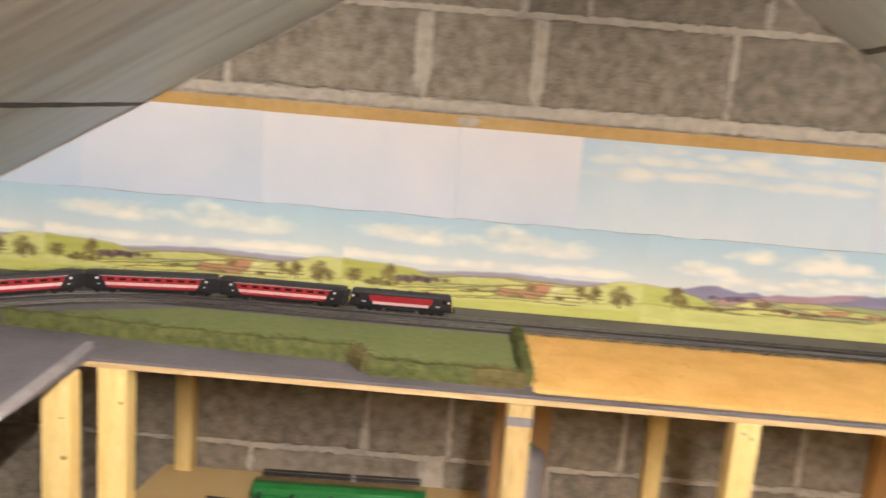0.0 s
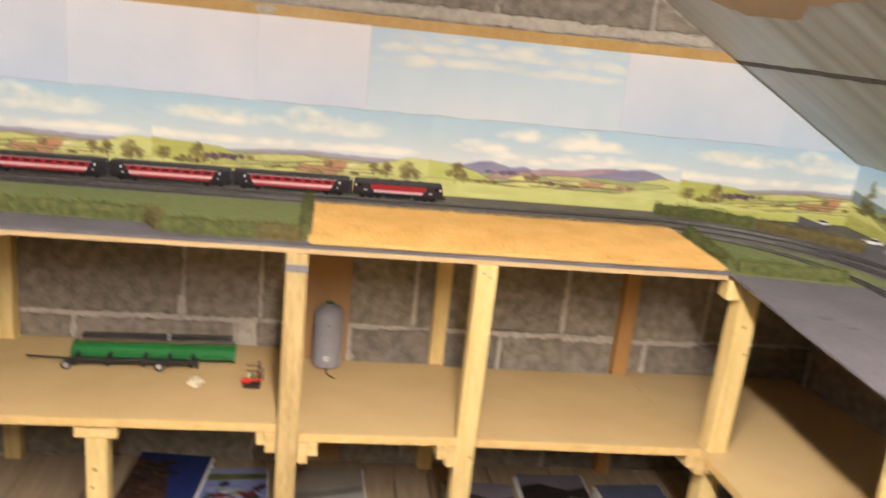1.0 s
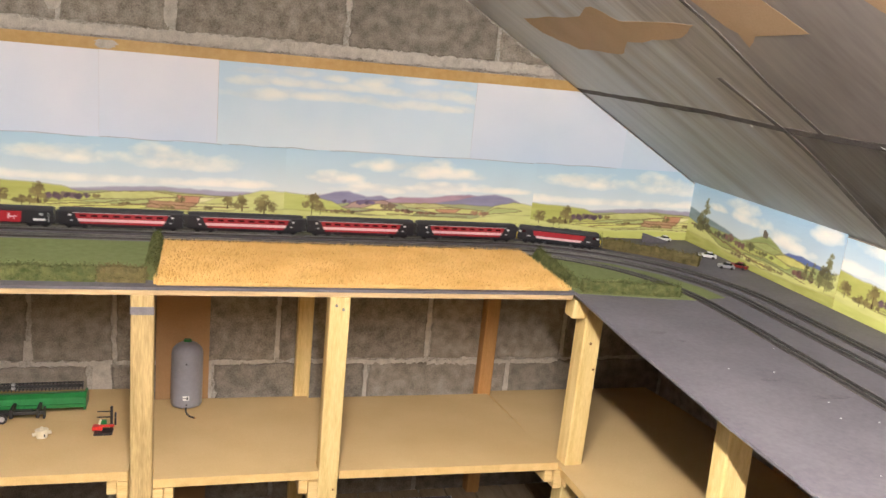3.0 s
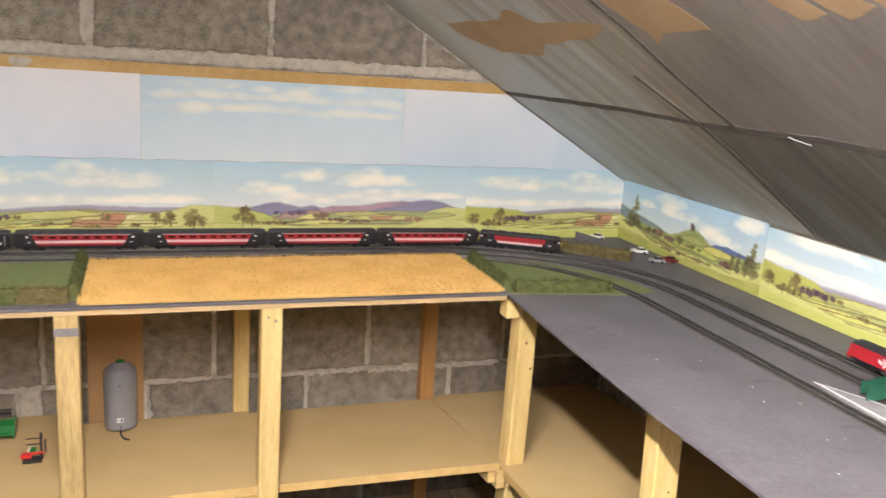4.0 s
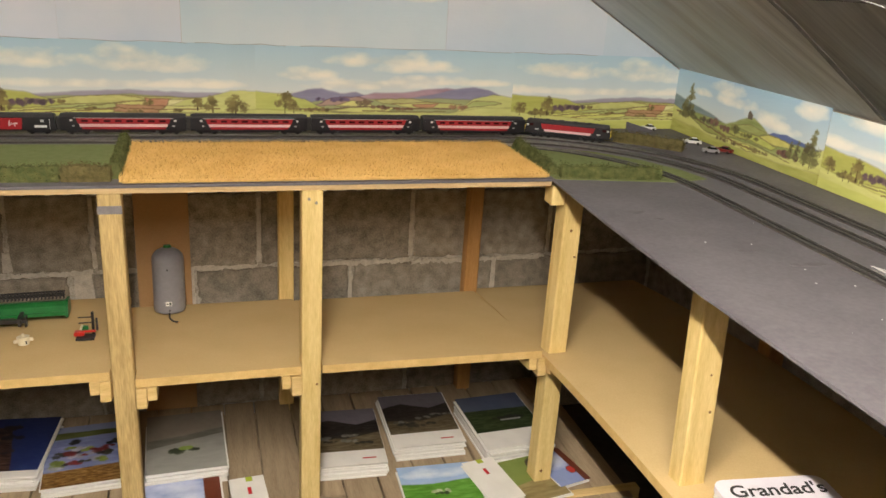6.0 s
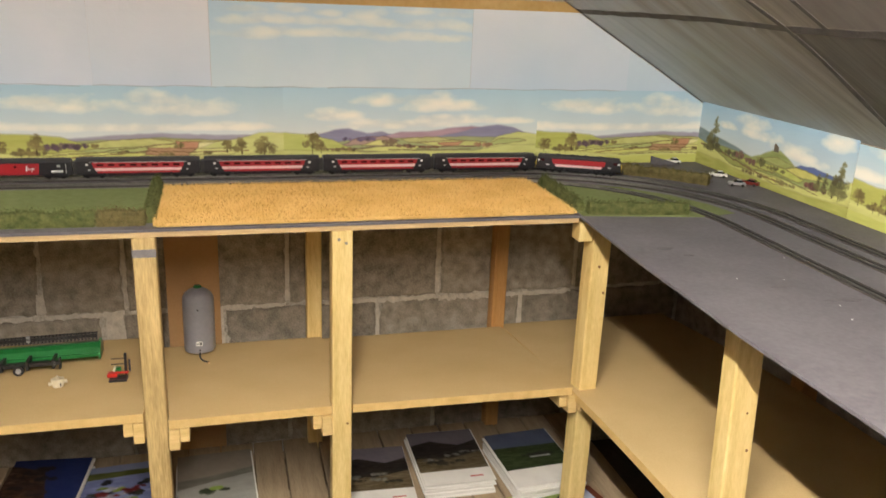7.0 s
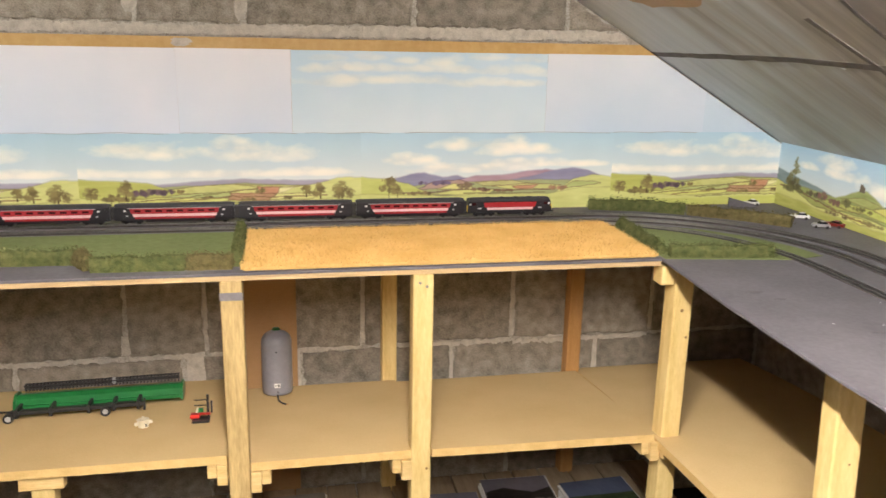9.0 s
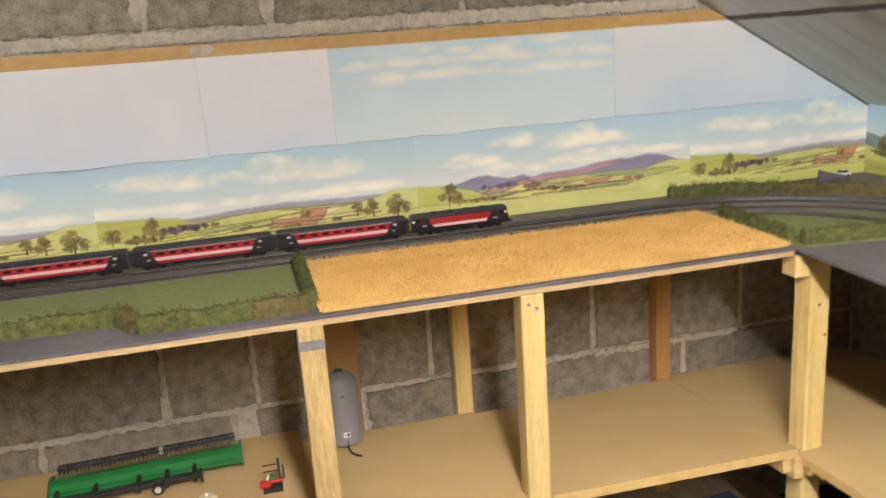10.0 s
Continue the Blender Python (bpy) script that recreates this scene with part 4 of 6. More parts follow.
def moorland(w=0.757, h=0.2255, seed=200):
    """Purple moors behind rolling fields."""
    p = Sheet(w, h, seed)
    p.sky(SKY_LO, SKY_HI)
    for c in ((0.143, 0.146, 0.075, 0.017), (0.24, 0.130, 0.05, 0.010), (0.37, 0.190, 0.14, 0.020), (0.47, 0.172, 0.12, 0.018), (0.36, 0.121, 0.14, 0.012), (0.47, 0.136, 0.13, 0.014), (0.22, 0.115, 0.10, 0.009), (0.64, 0.132, 0.09, 0.009)):
        p.cloud(*c)
    p.ridge([(0, 0.080), (0.087, 0.094), (0.144, 0.108), (0.181, 0.111), (0.235, 0.098), (0.28, 0.102), (0.32, 0.092), (w, 0.085)], PURPLE, 0.06, (0.50, 0.47, 0.58))
    p.ridge([(0, 0.05), (0.26, 0.085), (0.334, 0.100), (0.432, 0.104), (0.494, 0.115), (0.55, 0.117), (0.62, 0.108), (w, 0.088)], (0.69, 0.57, 0.62), 0.07, (0.46, 0.38, 0.52))
    p.ridge([(0, 0.02), (0.42, 0.085), (0.50, 0.097), (0.567, 0.113), (0.631, 0.122), (0.682, 0.114), (0.711, 0.101), (w, 0.08)], PURPLE, 0.05, (0.50, 0.47, 0.58))
    p.ridge([(0, 0.05), (0.20, 0.080), (0.30, 0.083), (0.42, 0.085), (0.52, 0.088), (0.60, 0.086), (w, 0.08)], SAGE, 0.06, (0.50, 0.47, 0.38))
    p.poly([(0.16, 0.062), (0.215, 0.086), (0.29, 0.088), (0.33, 0.076), (0.26, 0.064)], (0.72, 0.60, 0.54), (0.44, 0.36, 0.38))
    p.poly([(0.22, 0.062), (0.27, 0.078), (0.32, 0.074), (0.33, 0.060)], (0.86, 0.84, 0.54), HEDGEROW)
    p.poly([(0.335, 0.082), (0.44, 0.086), (0.50, 0.077), (0.45, 0.070), (0.36, 0.070)], (0.76, 0.75, 0.50), HEDGEROW)
    p.poly([(0.388, 0.070), (0.45, 0.073), (0.496, 0.076), (0.60, 0.070), (0.57, 0.058), (0.45, 0.056)], (0.80, 0.80, 0.50), (0.50, 0.40, 0.30))
    p.poly([(0.45, 0.068), (0.53, 0.072), (0.51, 0.060), (0.46, 0.059)], (0.78, 0.58, 0.44), (0.52, 0.38, 0.30))
    p.ridge([(0, 0.101), (0.071, 0.094), (0.136, 0.081), (0.169, 0.062), (0.22, 0.044), (w, 0.01)], (0.77, 0.785, 0.44), 0.05, HEDGEROW)
    p.ridge([(0, 0.01), (0.54, 0.036), (0.58, 0.046), (0.633, 0.087), (0.697, 0.101), (w, 0.093)], LIME, 0.05, HEDGEROW)
    p.poly([(0.60, 0.058), (0.635, 0.080), (0.70, 0.080), (0.725, 0.074), (0.66, 0.064)], GREEN, HEDGEROW)
    p.poly([(0.20, 0.050), (0.30, 0.060), (0.40, 0.060), (0.38, 0.046), (0.28, 0.042)], (0.84, 0.84, 0.52), HEDGEROW)
    p.ridge([(0, 0.052), (0.12, 0.046), (0.25, 0.042), (0.34, 0.046), (0.48, 0.046), (0.56, 0.044), (0.66, 0.060), (w, 0.062)], LIME, 0.05, HEDGEROW)
    p.lane([(0.10, 0.052), (0.20, 0.052), (0.30, 0.062), (0.42, 0.057), (0.58, 0.057)], (0.46, 0.36, 0.30))
    p.lane([(0.30, 0.050), (0.42, 0.047), (0.55, 0.049)], HEDGEROW)
    p.wood(0.215, 0.080, 0.045, 0.007, (0.42, 0.36, 0.46))
    p.wood(0.350, 0.058, 0.030, 0.007, (0.50, 0.38, 0.30))
    p.wood(0.305, 0.070, 0.022, 0.010, (0.46, 0.38, 0.30))
    p.wood(0.420, 0.055, 0.032, 0.004, (0.48, 0.36, 0.27))
    p.wood(0.590, 0.062, 0.026, 0.009, (0.66, 0.50, 0.38))
    p.wood(0.16, 0.050, 0.040, 0.004, (0.47, 0.40, 0.26))
    for t in ((0.080, 0.038, 0.044), (0.104, 0.040, 0.024)):
        p.tree(*t)
    return p


def castle_hill(w=0.690, h=0.194, seed=300):
    """Wooded hills with a ruined tower, tall trees and a village."""
    p = Sheet(w, h, seed)
    p.sky((0.84, 0.87, 0.87), (0.66, 0.79, 0.87))
    for c in ((0.26, 0.165, 0.07, 0.018), (0.30, 0.140, 0.09, 0.016), (0.45, 0.118, 0.09, 0.020), (0.50, 0.105, 0.07, 0.014), (0.145, 0.140, 0.04, 0.010), (0.62, 0.17, 0.05, 0.02)):
        p.cloud(*c)
    p.ridge([(0, 0.115), (0.06, 0.108), (0.148, 0.096), (0.22, 0.086), (0.29, 0.070), (w, 0.02)], (0.50, 0.57, 0.58), 0.05, (0.40, 0.44, 0.48))
    p.ridge([(0, 0.02), (0.44, 0.070), (0.496, 0.093), (0.549, 0.098), (0.592, 0.095), (w, 0.085)], (0.38, 0.44, 0.64), 0.04)
    p.ridge([(0, 0.062), (0.10, 0.078), (0.20, 0.078), (0.287, 0.074), (0.33, 0.090), (0.375, 0.110), (0.41, 0.115), (0.440, 0.103), (0.474, 0.086), (0.553, 0.080), (w, 0.084)], (0.60, 0.64, 0.40), 0.07, HEDGEROW)
    p.mix((np.abs(p.x - 0.390) < 0.011) & (p.z > 0.108) & (p.z < 0.131 - 0.7 * np.abs(p.x - 0.386)), (0.42, 0.38, 0.33))
    p.poly([(0.31, 0.076), (0.40, 0.094), (0.47, 0.084), (0.44, 0.070)], (0.66, 0.68, 0.42), HEDGEROW)
    p.poly([(0.44, 0.070), (0.48, 0.084), (0.56, 0.079), (0.60, 0.068), (0.50, 0.060)], (0.82, 0.80, 0.46), HEDGEROW)
    p.poly([(0.33, 0.066), (0.44, 0.070), (0.52, 0.056), (0.50, 0.046), (0.40, 0.052)], (0.76, 0.78, 0.42), HEDGEROW)
    p.poly([(0.20, 0.058), (0.33, 0.066), (0.40, 0.052), (0.30, 0.040)], (0.70, 0.71, 0.40), HEDGEROW)
    p.ridge([(0, 0.080), (0.05, 0.072), (0.10, 0.064), (0.20, 0.052), (0.30, 0.040), (0.42, 0.042), (0.52, 0.036), (0.60, 0.046), (w, 0.090)], LIME, 0.06, HEDGEROW)
    p.poly([(0.10, 0.060), (0.22, 0.048), (0.30, 0.034), (0.20, 0.030)], (0.63, 0.64, 0.37), (0.44, 0.40, 0.26))
    p.poly([(0.32, 0.034), (0.42, 0.038), (0.48, 0.028), (0.40, 0.020)], (0.84, 0.84, 0.50), HEDGEROW)
    p.ridge([(0, 0.036), (0.12, 0.034), (0.26, 0.022), (0.40, 0.018), (0.52, 0.020), (w, 0.03)], (0.70, 0.70, 0.38), 0.07, HEDGEROW)
    p.lane([(0.02, 0.066), (0.12, 0.062), (0.20, 0.050), (0.32, 0.034), (0.44, 0.026)], (0.46, 0.36, 0.24), 0.0022)
    p.lane([(0.30, 0.050), (0.40, 0.048), (0.50, 0.038), (0.58, 0.030)], HEDGEROW)
    for cx, cz, rx, rz, col in ((0.205, 0.062, 0.040, 0.010, (0.40, 0.36, 0.28)), (0.285, 0.058, 0.026, 0.012, (0.46, 0.34, 0.32)), (0.235, 0.066, 0.022, 0.011, (0.50, 0.36, 0.34)), (0.335, 0.066, 0.018, 0.009, (0.46, 0.46, 0.28)), (0.10, 0.062, 0.06, 0.006, (0.44, 0.42, 0.26)), (0.45, 0.030, 0.04, 0.004, (0.50, 0.46, 0.30)), (0.30, 0.026, 0.05, 0.004, (0.50, 0.44, 0.30)), (0.40, 0.060, 0.04, 0.005, (0.46, 0.44, 0.26)), (0.575, 0.048, 0.030, 0.012, (0.40, 0.28, 0.27)), (0.545, 0.046, 0.020, 0.008, (0.48, 0.34, 0.30))):
        p.wood(cx, cz, rx, rz, col)
    for t in ((0.060, 0.052, 0.040, 0.020), (0.090, 0.050, 0.086, 0.032), (0.575, 0.040, 0.036, 0.016), (0.600, 0.038, 0.044, 0.016), (0.630, 0.036, 0.050, 0.016), (0.652, 0.032, 0.078, 0.034), (0.335, 0.050, 0.022)):
        p.tree(*t, col=(0.46, 0.45, 0.28), dark=(0.33, 0.31, 0.21))
    return p


def open_sky(w, h, seed, tone, clouds):
    """A sky sheet, paler and warmer towards its top; clouds: three rows of small broken ones."""
    p = Sheet(w, h, seed)
    k = np.clip(p.z / h, 0, 1)[..., None]
    p.c = np.array(tone) + (p.noise(5, 4)[..., None] - 0.5) * np.array((0.09, 0.05, 0.03)) + (k - 0.5) * (0 if clouds else 1) * np.array((0.075, 0.035, -0.005))
    if clouds:
        p.c += (k - 0.5) * np.array((-0.05, -0.02, 0.0))
        rc = random.Random(seed)
        for row, (z, x0, x1) in enumerate(((0.018, 0.04, 0.70), (0.050, 0.02, 0.72), (0.082, 0.03, 0.70))):
            x = x0
            while x < x1:
                r = rc.uniform(0.030, 0.070)
                p.cloud(x + r, h - z - rc.uniform(-0.008, 0.008), r, rc.uniform(0.010, 0.016), (0.95, 0.94, 0.90), 0.75)
                x += r * (1.5 if row else 2.4)
    return p


def inside(x, y, z):
    return (z < RZ - SL * np.abs(x - RIDGE) - 0.004) & (x < XR - 0.003) & (x > XL + 0.003)


backing = under_roof([(XL, TOP), (XR, TOP), (XR, 1.401), (XL, 1.401)])
tagged(put("backdrop_board", prism(bmesh.new(), backing, "y", YB - 0.011, YB - 0.0045), HARDBOARD), "thin board behind the printed backdrop", "board", kind="structure")
side_back = tagged(put("side_backdrop_board", boxm(XR - 0.006, XR + 0.003, -1.6, YB - 0.012, TOP, EAVE - 0.008), HARDBOARD), "thin board behind the printed side backdrop", "board", kind="structure")
FACE, LOW = YB - 0.0115, TOP + 0.001
W = 0.757
for x0, trim in ((-0.18 - 2 * W, inside), (-0.18 - W, inside), (-0.18, None), (-0.18 + 2 * W, inside)):
    farmland().hang("backdrop_print", pose(x0, FACE, LOW), "printed farmland panorama with woods and pale clouds", trim)
moorland().hang("backdrop_print", pose(-0.18 + W, FACE, LOW), "printed panorama of purple moors and green fields")
castle_hill().hang("backdrop_print", pose(XR - 0.0065, YB - 0.014, LOW, 0, 0, -90), "printed hills with a ruined tower and tall trees")
for i in range(3):
    farmland(W, 0.186, 400).hang("backdrop_print", pose(XR - 0.0065, YB - 0.014 - 0.692 - W * i, LOW, 0, 0, -90), "printed farmland panorama on the low side wall")
HI, HH = 1.1765, 0.2255
for x0, x1, tone, cl, sd in ((-1.22, -0.8445, (0.83, 0.86, 0.905), False, 500), (-0.844, -0.3945, (0.85, 0.868, 0.91), False, 510), (-0.394, 0.0885, (0.868, 0.88, 0.915), False, 520), (0.089, 0.3875, (0.865, 0.88, 0.915), False, 530), (0.388, 1.116, (0.80, 0.865, 0.905), True, 540), (1.1165, 1.6185, (0.84, 0.868, 0.905), False, 550), (1.619, 1.89, (0.80, 0.85, 0.89), False, 560)):
    open_sky(x1 - x0, HH, sd, tone, cl).hang("sky_print", pose(x0, FACE - (0.001 if sd % 20 else 0), HI), "printed sky with small broken clouds" if cl else "plain pale printed sky sheet", inside)
# lifted lower edges of the sky sheets, and the strip along their top
edge_line = under_roof([(-0.86, HI + HH - 0.001), (1.9, HI + HH - 0.001), (1.9, HI + HH + 0.029), (-0.86, HI + HH + 0.029)])
tagged(put("paper_strip", prism(bmesh.new(), edge_line, "y", YB - 0.0135, YB - 0.004), BROWN_TAPE), "ochre brown paper strip along the top of the backdrop", "paper strip")
rs5 = random.Random(15)
stain = [(0.105 + 0.030 * math.cos(a) * rs5.uniform(0.6, 1.1), 1.4165 + 0.0125 * math.sin(a) * rs5.uniform(0.8, 1.05)) for a in [0.26 * i for i in range(24)]]
tagged(put("mortar_stain", prism(bmesh.new(), stain, "y", YB - 0.0140, YB - 0.0134), MORTAR_PALE), "pale mortar stain across the ochre paper strip", "stain")
rl = random.Random(5)
for x0, x1 in ((-0.9, -0.38), (-0.36, 0.06), (0.09, 0.40), (0.42, 0.66), (0.70, 1.32), (1.33, 1.60)):
    pts, n = [], 14
    for i in range(n + 1):
        pts.append((x0 + (x1 - x0) * i / n, HI + 0.0012 + rl.uniform(-0.0008, 0.0008) + 0.0014 * math.sin(i * 0.8)))
    low = [(x, z - rl.uniform(0.0004, 0.0013)) for x, z in pts]
    bm = bmesh.new()
    prism(bm, pts + low[::-1], "y", FACE - 0.0050, FACE - 0.0026)
    tagged(put("lifted_edge", bm, SEAM), "dark curled seam between two backdrop sheets", "paper seam")

# ---- the train ----


def hull(bm, length, w, z0, z1, nose=0.0, crown=0.008, slope=0.0):
    """A vehicle body along x: straight sides and a rounded roof; slope rakes the ends."""
    h = w / 2
    prof = [(-h * 0.96, z0), (h * 0.96, z0), (h, z0 + 0.006), (h, z1 - crown), (h * 0.86, z1 - crown * 0.45), (h * 0.55, z1 - crown * 0.12), (0, z1), (-h * 0.55, z1 - crown * 0.12), (-h * 0.86, z1 - crown * 0.45), (-h, z1 - crown), (-h, z0 + 0.006)]
    secs = []
    for x, s in ((-length / 2, -1), (-length / 2 + 0.012, 0), (length / 2 - 0.012, 0), (length / 2, 1)):
        secs.append([bm.verts.new((x - s * slope * max(0, (z - z0 - 0.012)) / (z1 - z0), y * (0.93 if s else 1), z - (0.0015 if s and z > z1 - crown else 0))) for y, z in prof])
    k = len(prof)
    for a, b in zip(secs, secs[1:]):
        for i in range(k):
            f = bm.faces.new((a[i], a[(i + 1) % k], b[(i + 1) % k], b[i]))
            f.material_index = 1 if 3 <= i <= 8 else 0
    bm.faces.new(secs[0][::-1]), bm.faces.new(secs[-1])
    bmesh.ops.recalc_face_normals(bm, faces=bm.faces)
    return bm


def slab(x0, x1, z0, z1, y, side, skew=0.0, t=0.0006):
    """A thin panel on one side of a vehicle; skew slants its ends."""
    bm = bmesh.new()
    prism(bm, [(x0 + skew, z0), (x1 - skew, z0), (x1, z1), (x0, z1)], "y", side * y, side * (y + t))
    return bm


def bogie(parent, x, wheels=2, spread=0.017):
    bm = bmesh.new()
    box(bm, x - spread - 0.010, x + spread + 0.010, -0.0125, 0.0125, 0.0045, 0.010, 0.001)
    b = part("bogie", bm, BLACK, parent)
    for i in range(wheels):
        wx = x - spread + 2 * spread * i / (wheels - 1)
        bm = bmesh.new()
        for s in (-1, 1):
            cyl(bm, (wx, s * 0.0082, 0.0068), 0.0066, 0.0025, "y", 14)
        cyl(bm, (wx, 0, 0.0068), 0.0012, 0.0164, "y", 6)
        part("wheelset", bm, SLEEPER, b, "dark metal wheels")


def coach():
    t = thing("passenger_coach", "model passenger coach in red and black with a pale stripe", "model coach", "coaches of the train")
    part("body", hull(bmesh.new(), 0.300, 0.0355, 0.0105, 0.0530), [BLACK, ROOFT], t, "black ends and dark curved roof")
    bm = bmesh.new()
    box(bm, -0.075, 0.075, -0.014, 0.014, 0.006, 0.012, 0.001)
    part("underframe", bm, BLACK, t)
    for sd in (-1, 1):
        y = 0.01775
        part("red_side", slab(-0.112, 0.112, 0.0285, 0.0418, y, sd, 0.004), RED, t, "bright red side panel")
        part("pale_stripe", slab(-0.106, 0.106, 0.0208, 0.0280, y, sd, 0.003), PINK, t, "pale pink stripe")
        part("lower_side", slab(-0.100, 0.100, 0.0150, 0.0203, y, sd), RED, t)
        part("cantrail", slab(-0.118, 0.118, 0.0423, 0.0436, y, sd), SILVER, t)
        for i in range(8):
            x = -0.0925 + i * 0.0264
            part("window", slab(x - 0.0078, x + 0.0078, 0.0330, 0.0385, y + 0.0006, sd, 0, 0.0003), WINDOW, t)
        for e in (-1, 1):
            part("door", slab(e * 0.136 - 0.007, e * 0.136 + 0.007, 0.0150, 0.0400, y, sd, 0, 0.0004), BLACK, t)
            part("end_sign", slab(e * 0.1235 - 0.0032, e * 0.1235 + 0.0032, 0.0345, 0.0392, y, sd), WHITE, t, "small white sign")
            part("end_badge", slab(e * 0.119 - 0.004, e * 0.119 + 0.004, 0.0215, 0.0245, y, sd, 0.002), SILVER, t)
    for e in (-1, 1):
        bm = bmesh.new()
        box(bm, e * 0.1545 - 0.0045, e * 0.1545 + 0.0045, -0.009, 0.009, 0.012, 0.044, 0.001)
        part("gangway", bm, SLEEPER, t)
        bogie(t, e * 0.108)
    return t


def engine():
    t = thing("diesel_locomotive", "model diesel locomotive in red and black with yellow ends", "model locomotive")
    part("body", hull(bmesh.new(), 0.245, 0.0355, 0.0115, 0.0520, slope=0.008), [BLACK, ROOFT], t, "black body with a dark roof")
    for sd in (-1, 1):
        y = 0.01775
        part("red_side", slab(-0.077, 0.077, 0.0268, 0.0410, y, sd, 0.004), RED, t, "bright red side panel")
        part("pale_stripe", slab(-0.068, 0.068, 0.0195, 0.0262, y, sd, 0.003), PINK, t, "pale pink stripe")
        for e in (-1, 1):
            part("cab_window", slab(e * 0.104 - 0.0055, e * 0.104 + 0.0055, 0.0335, 0.0405, y, sd), WINDOW, t)
            part("cab_door", slab(e * 0.092 - 0.004, e * 0.092 + 0.004, 0.0150, 0.0405, y, sd, 0, 0.0003), BLACK, t)
            part("cab_badge", slab(e * 0.088 - 0.006, e * 0.088 + 0.006, 0.0225, 0.0262, y, sd, 0.002, 0.0008), SILVER, t)
            part("light_box", slab(e * 0.114 - 0.003, e * 0.114 + 0.003, 0.0335, 0.0385, y - 0.0006, sd), WHITE, t)
    bm = bmesh.new()
    box(bm, -0.035, 0.035, -0.015, 0.015, 0.0055, 0.013, 0.002)
    part("fuel_tank", bm, BLACK, t)
    for i in range(4):
        bm = bmesh.new()
        cyl(bm, (-0.06 + 0.04 * i, 0, 0.0522), 0.007, 0.0016, "z", 16)
        part("roof_fan", bm, SLEEPER, t)
    for e in (-1, 1):
        bm = bmesh.new()
        box(bm, e * 0.1222 - 0.0008, e * 0.1222 + 0.0008, -0.0155, 0.0155, 0.0135, 0.0325)
        part("yellow_end", bm, YELLOW, t, "yellow warning panel")
        bm = bmesh.new()
        for s in (-1, 1):
            cyl(bm, (e * 0.1265, s * 0.0105, 0.0125), 0.0028, 0.008, "x", 10)
        part("buffers", bm, SLEEPER, t)
        bogie(t, e * 0.074, 3, 0.021)
    return t


def van():
    t = thing("driving_van", "red model driving van with white emblem and black end", "model coach")
    part("body", hull(bmesh.new(), 0.250, 0.0355, 0.0105, 0.0520, slope=0.006), [BLACK, ROOFT], t, "black body with a dark roof")
    for sd in (-1, 1):
        y = 0.01775
        part("red_side", slab(-0.095, 0.050, 0.0140, 0.0415, y, sd, 0.003), RED, t, "plain red side")
        part("white_panel", slab(0.076, 0.104, 0.0185, 0.0242, y, sd), WHITE, t, "white panel on the black end")
        part("end_window", slab(0.090, 0.098, 0.0320, 0.0380, y, sd), SILVER, t)
        part("grab_rail", slab(0.110, 0.1115, 0.0150, 0.0400, y, sd), SILVER, t)
        bm = bmesh.new()
        for k, (a, b, c, d) in enumerate(((0.018, 0.021, 0.022, 0.036), (0.022, 0.024, 0.024, 0.031), (0.026, 0.030, 0.026, 0.029), (0.031, 0.033, 0.021, 0.031), (0.034, 0.038, 0.027, 0.030))):
            prism(bm, [(a, c), (b, c), (b + 0.002, d), (a + 0.002, d)], "y", sd * (y + 0.0006), sd * (y + 0.0011))
        part("white_emblem", bm, WHITE, t, "white script emblem as plain bars")
        for x in (-0.078, -0.05, -0.005):
            part("port_window", slab(x - 0.003, x + 0.003, 0.0315, 0.0365, y + 0.0006, sd, 0, 0.0003), WINDOW, t)
    bogie(t, 0.085), bogie(t, -0.085)
    return t


loco = engine()
coach_a = coach()
coaches = [coach_a] + [copy_thing(coach_a, Matrix()) for _ in range(3)]
tail = van()
RAIL_TOP = TOP + 0.0062
# distance of the locomotive's front along the line, by time
NOSE = [(0.0, 0.107), (0.5, 0.362), (1.0, 0.613), (1.5, 0.864), (2.0, 1.112), (2.5, 1.330), (3.0, 1.500), (3.3, 1.562), (3.6, 1.582), (4.2, 1.584), (5.0, 1.584), (6.0, 1.584), (6.5, 1.578), (7.0, 1.542), (7.5, 1.475), (8.0, 1.376), (8.5, 1.252), (9.0, 1.110), (9.5, 0.943), (10.0, 0.775)]


def nose_at(t):
    """Smooth (Hermite) reading of NOSE."""
    k = max(i for i in range(len(NOSE) - 1) if NOSE[i][0] <= t)
    def slope(i):
        if i in (0, len(NOSE) - 1):
            a, b = (NOSE[0], NOSE[1]) if i == 0 else (NOSE[-2], NOSE[-1])
            return (b[1] - a[1]) / (b[0] - a[0])
        d0 = (NOSE[i][1] - NOSE[i - 1][1]) / (NOSE[i][0] - NOSE[i - 1][0])
        d1 = (NOSE[i + 1][1] - NOSE[i][1]) / (NOSE[i + 1][0] - NOSE[i][0])
        return 0.0 if d0 * d1 <= 0 else 2 * d0 * d1 / (d0 + d1)
    (t0, s0), (t1, s1) = NOSE[k], NOSE[k + 1]
    h, f = t1 - t0, (t - t0) / (t1 - t0)
    return (2 * f ** 3 - 3 * f * f + 1) * s0 + (f ** 3 - 2 * f * f + f) * h * slope(k) + (3 * f * f - 2 * f ** 3) * s1 + (f ** 3 - f * f) * h * slope(k + 1)


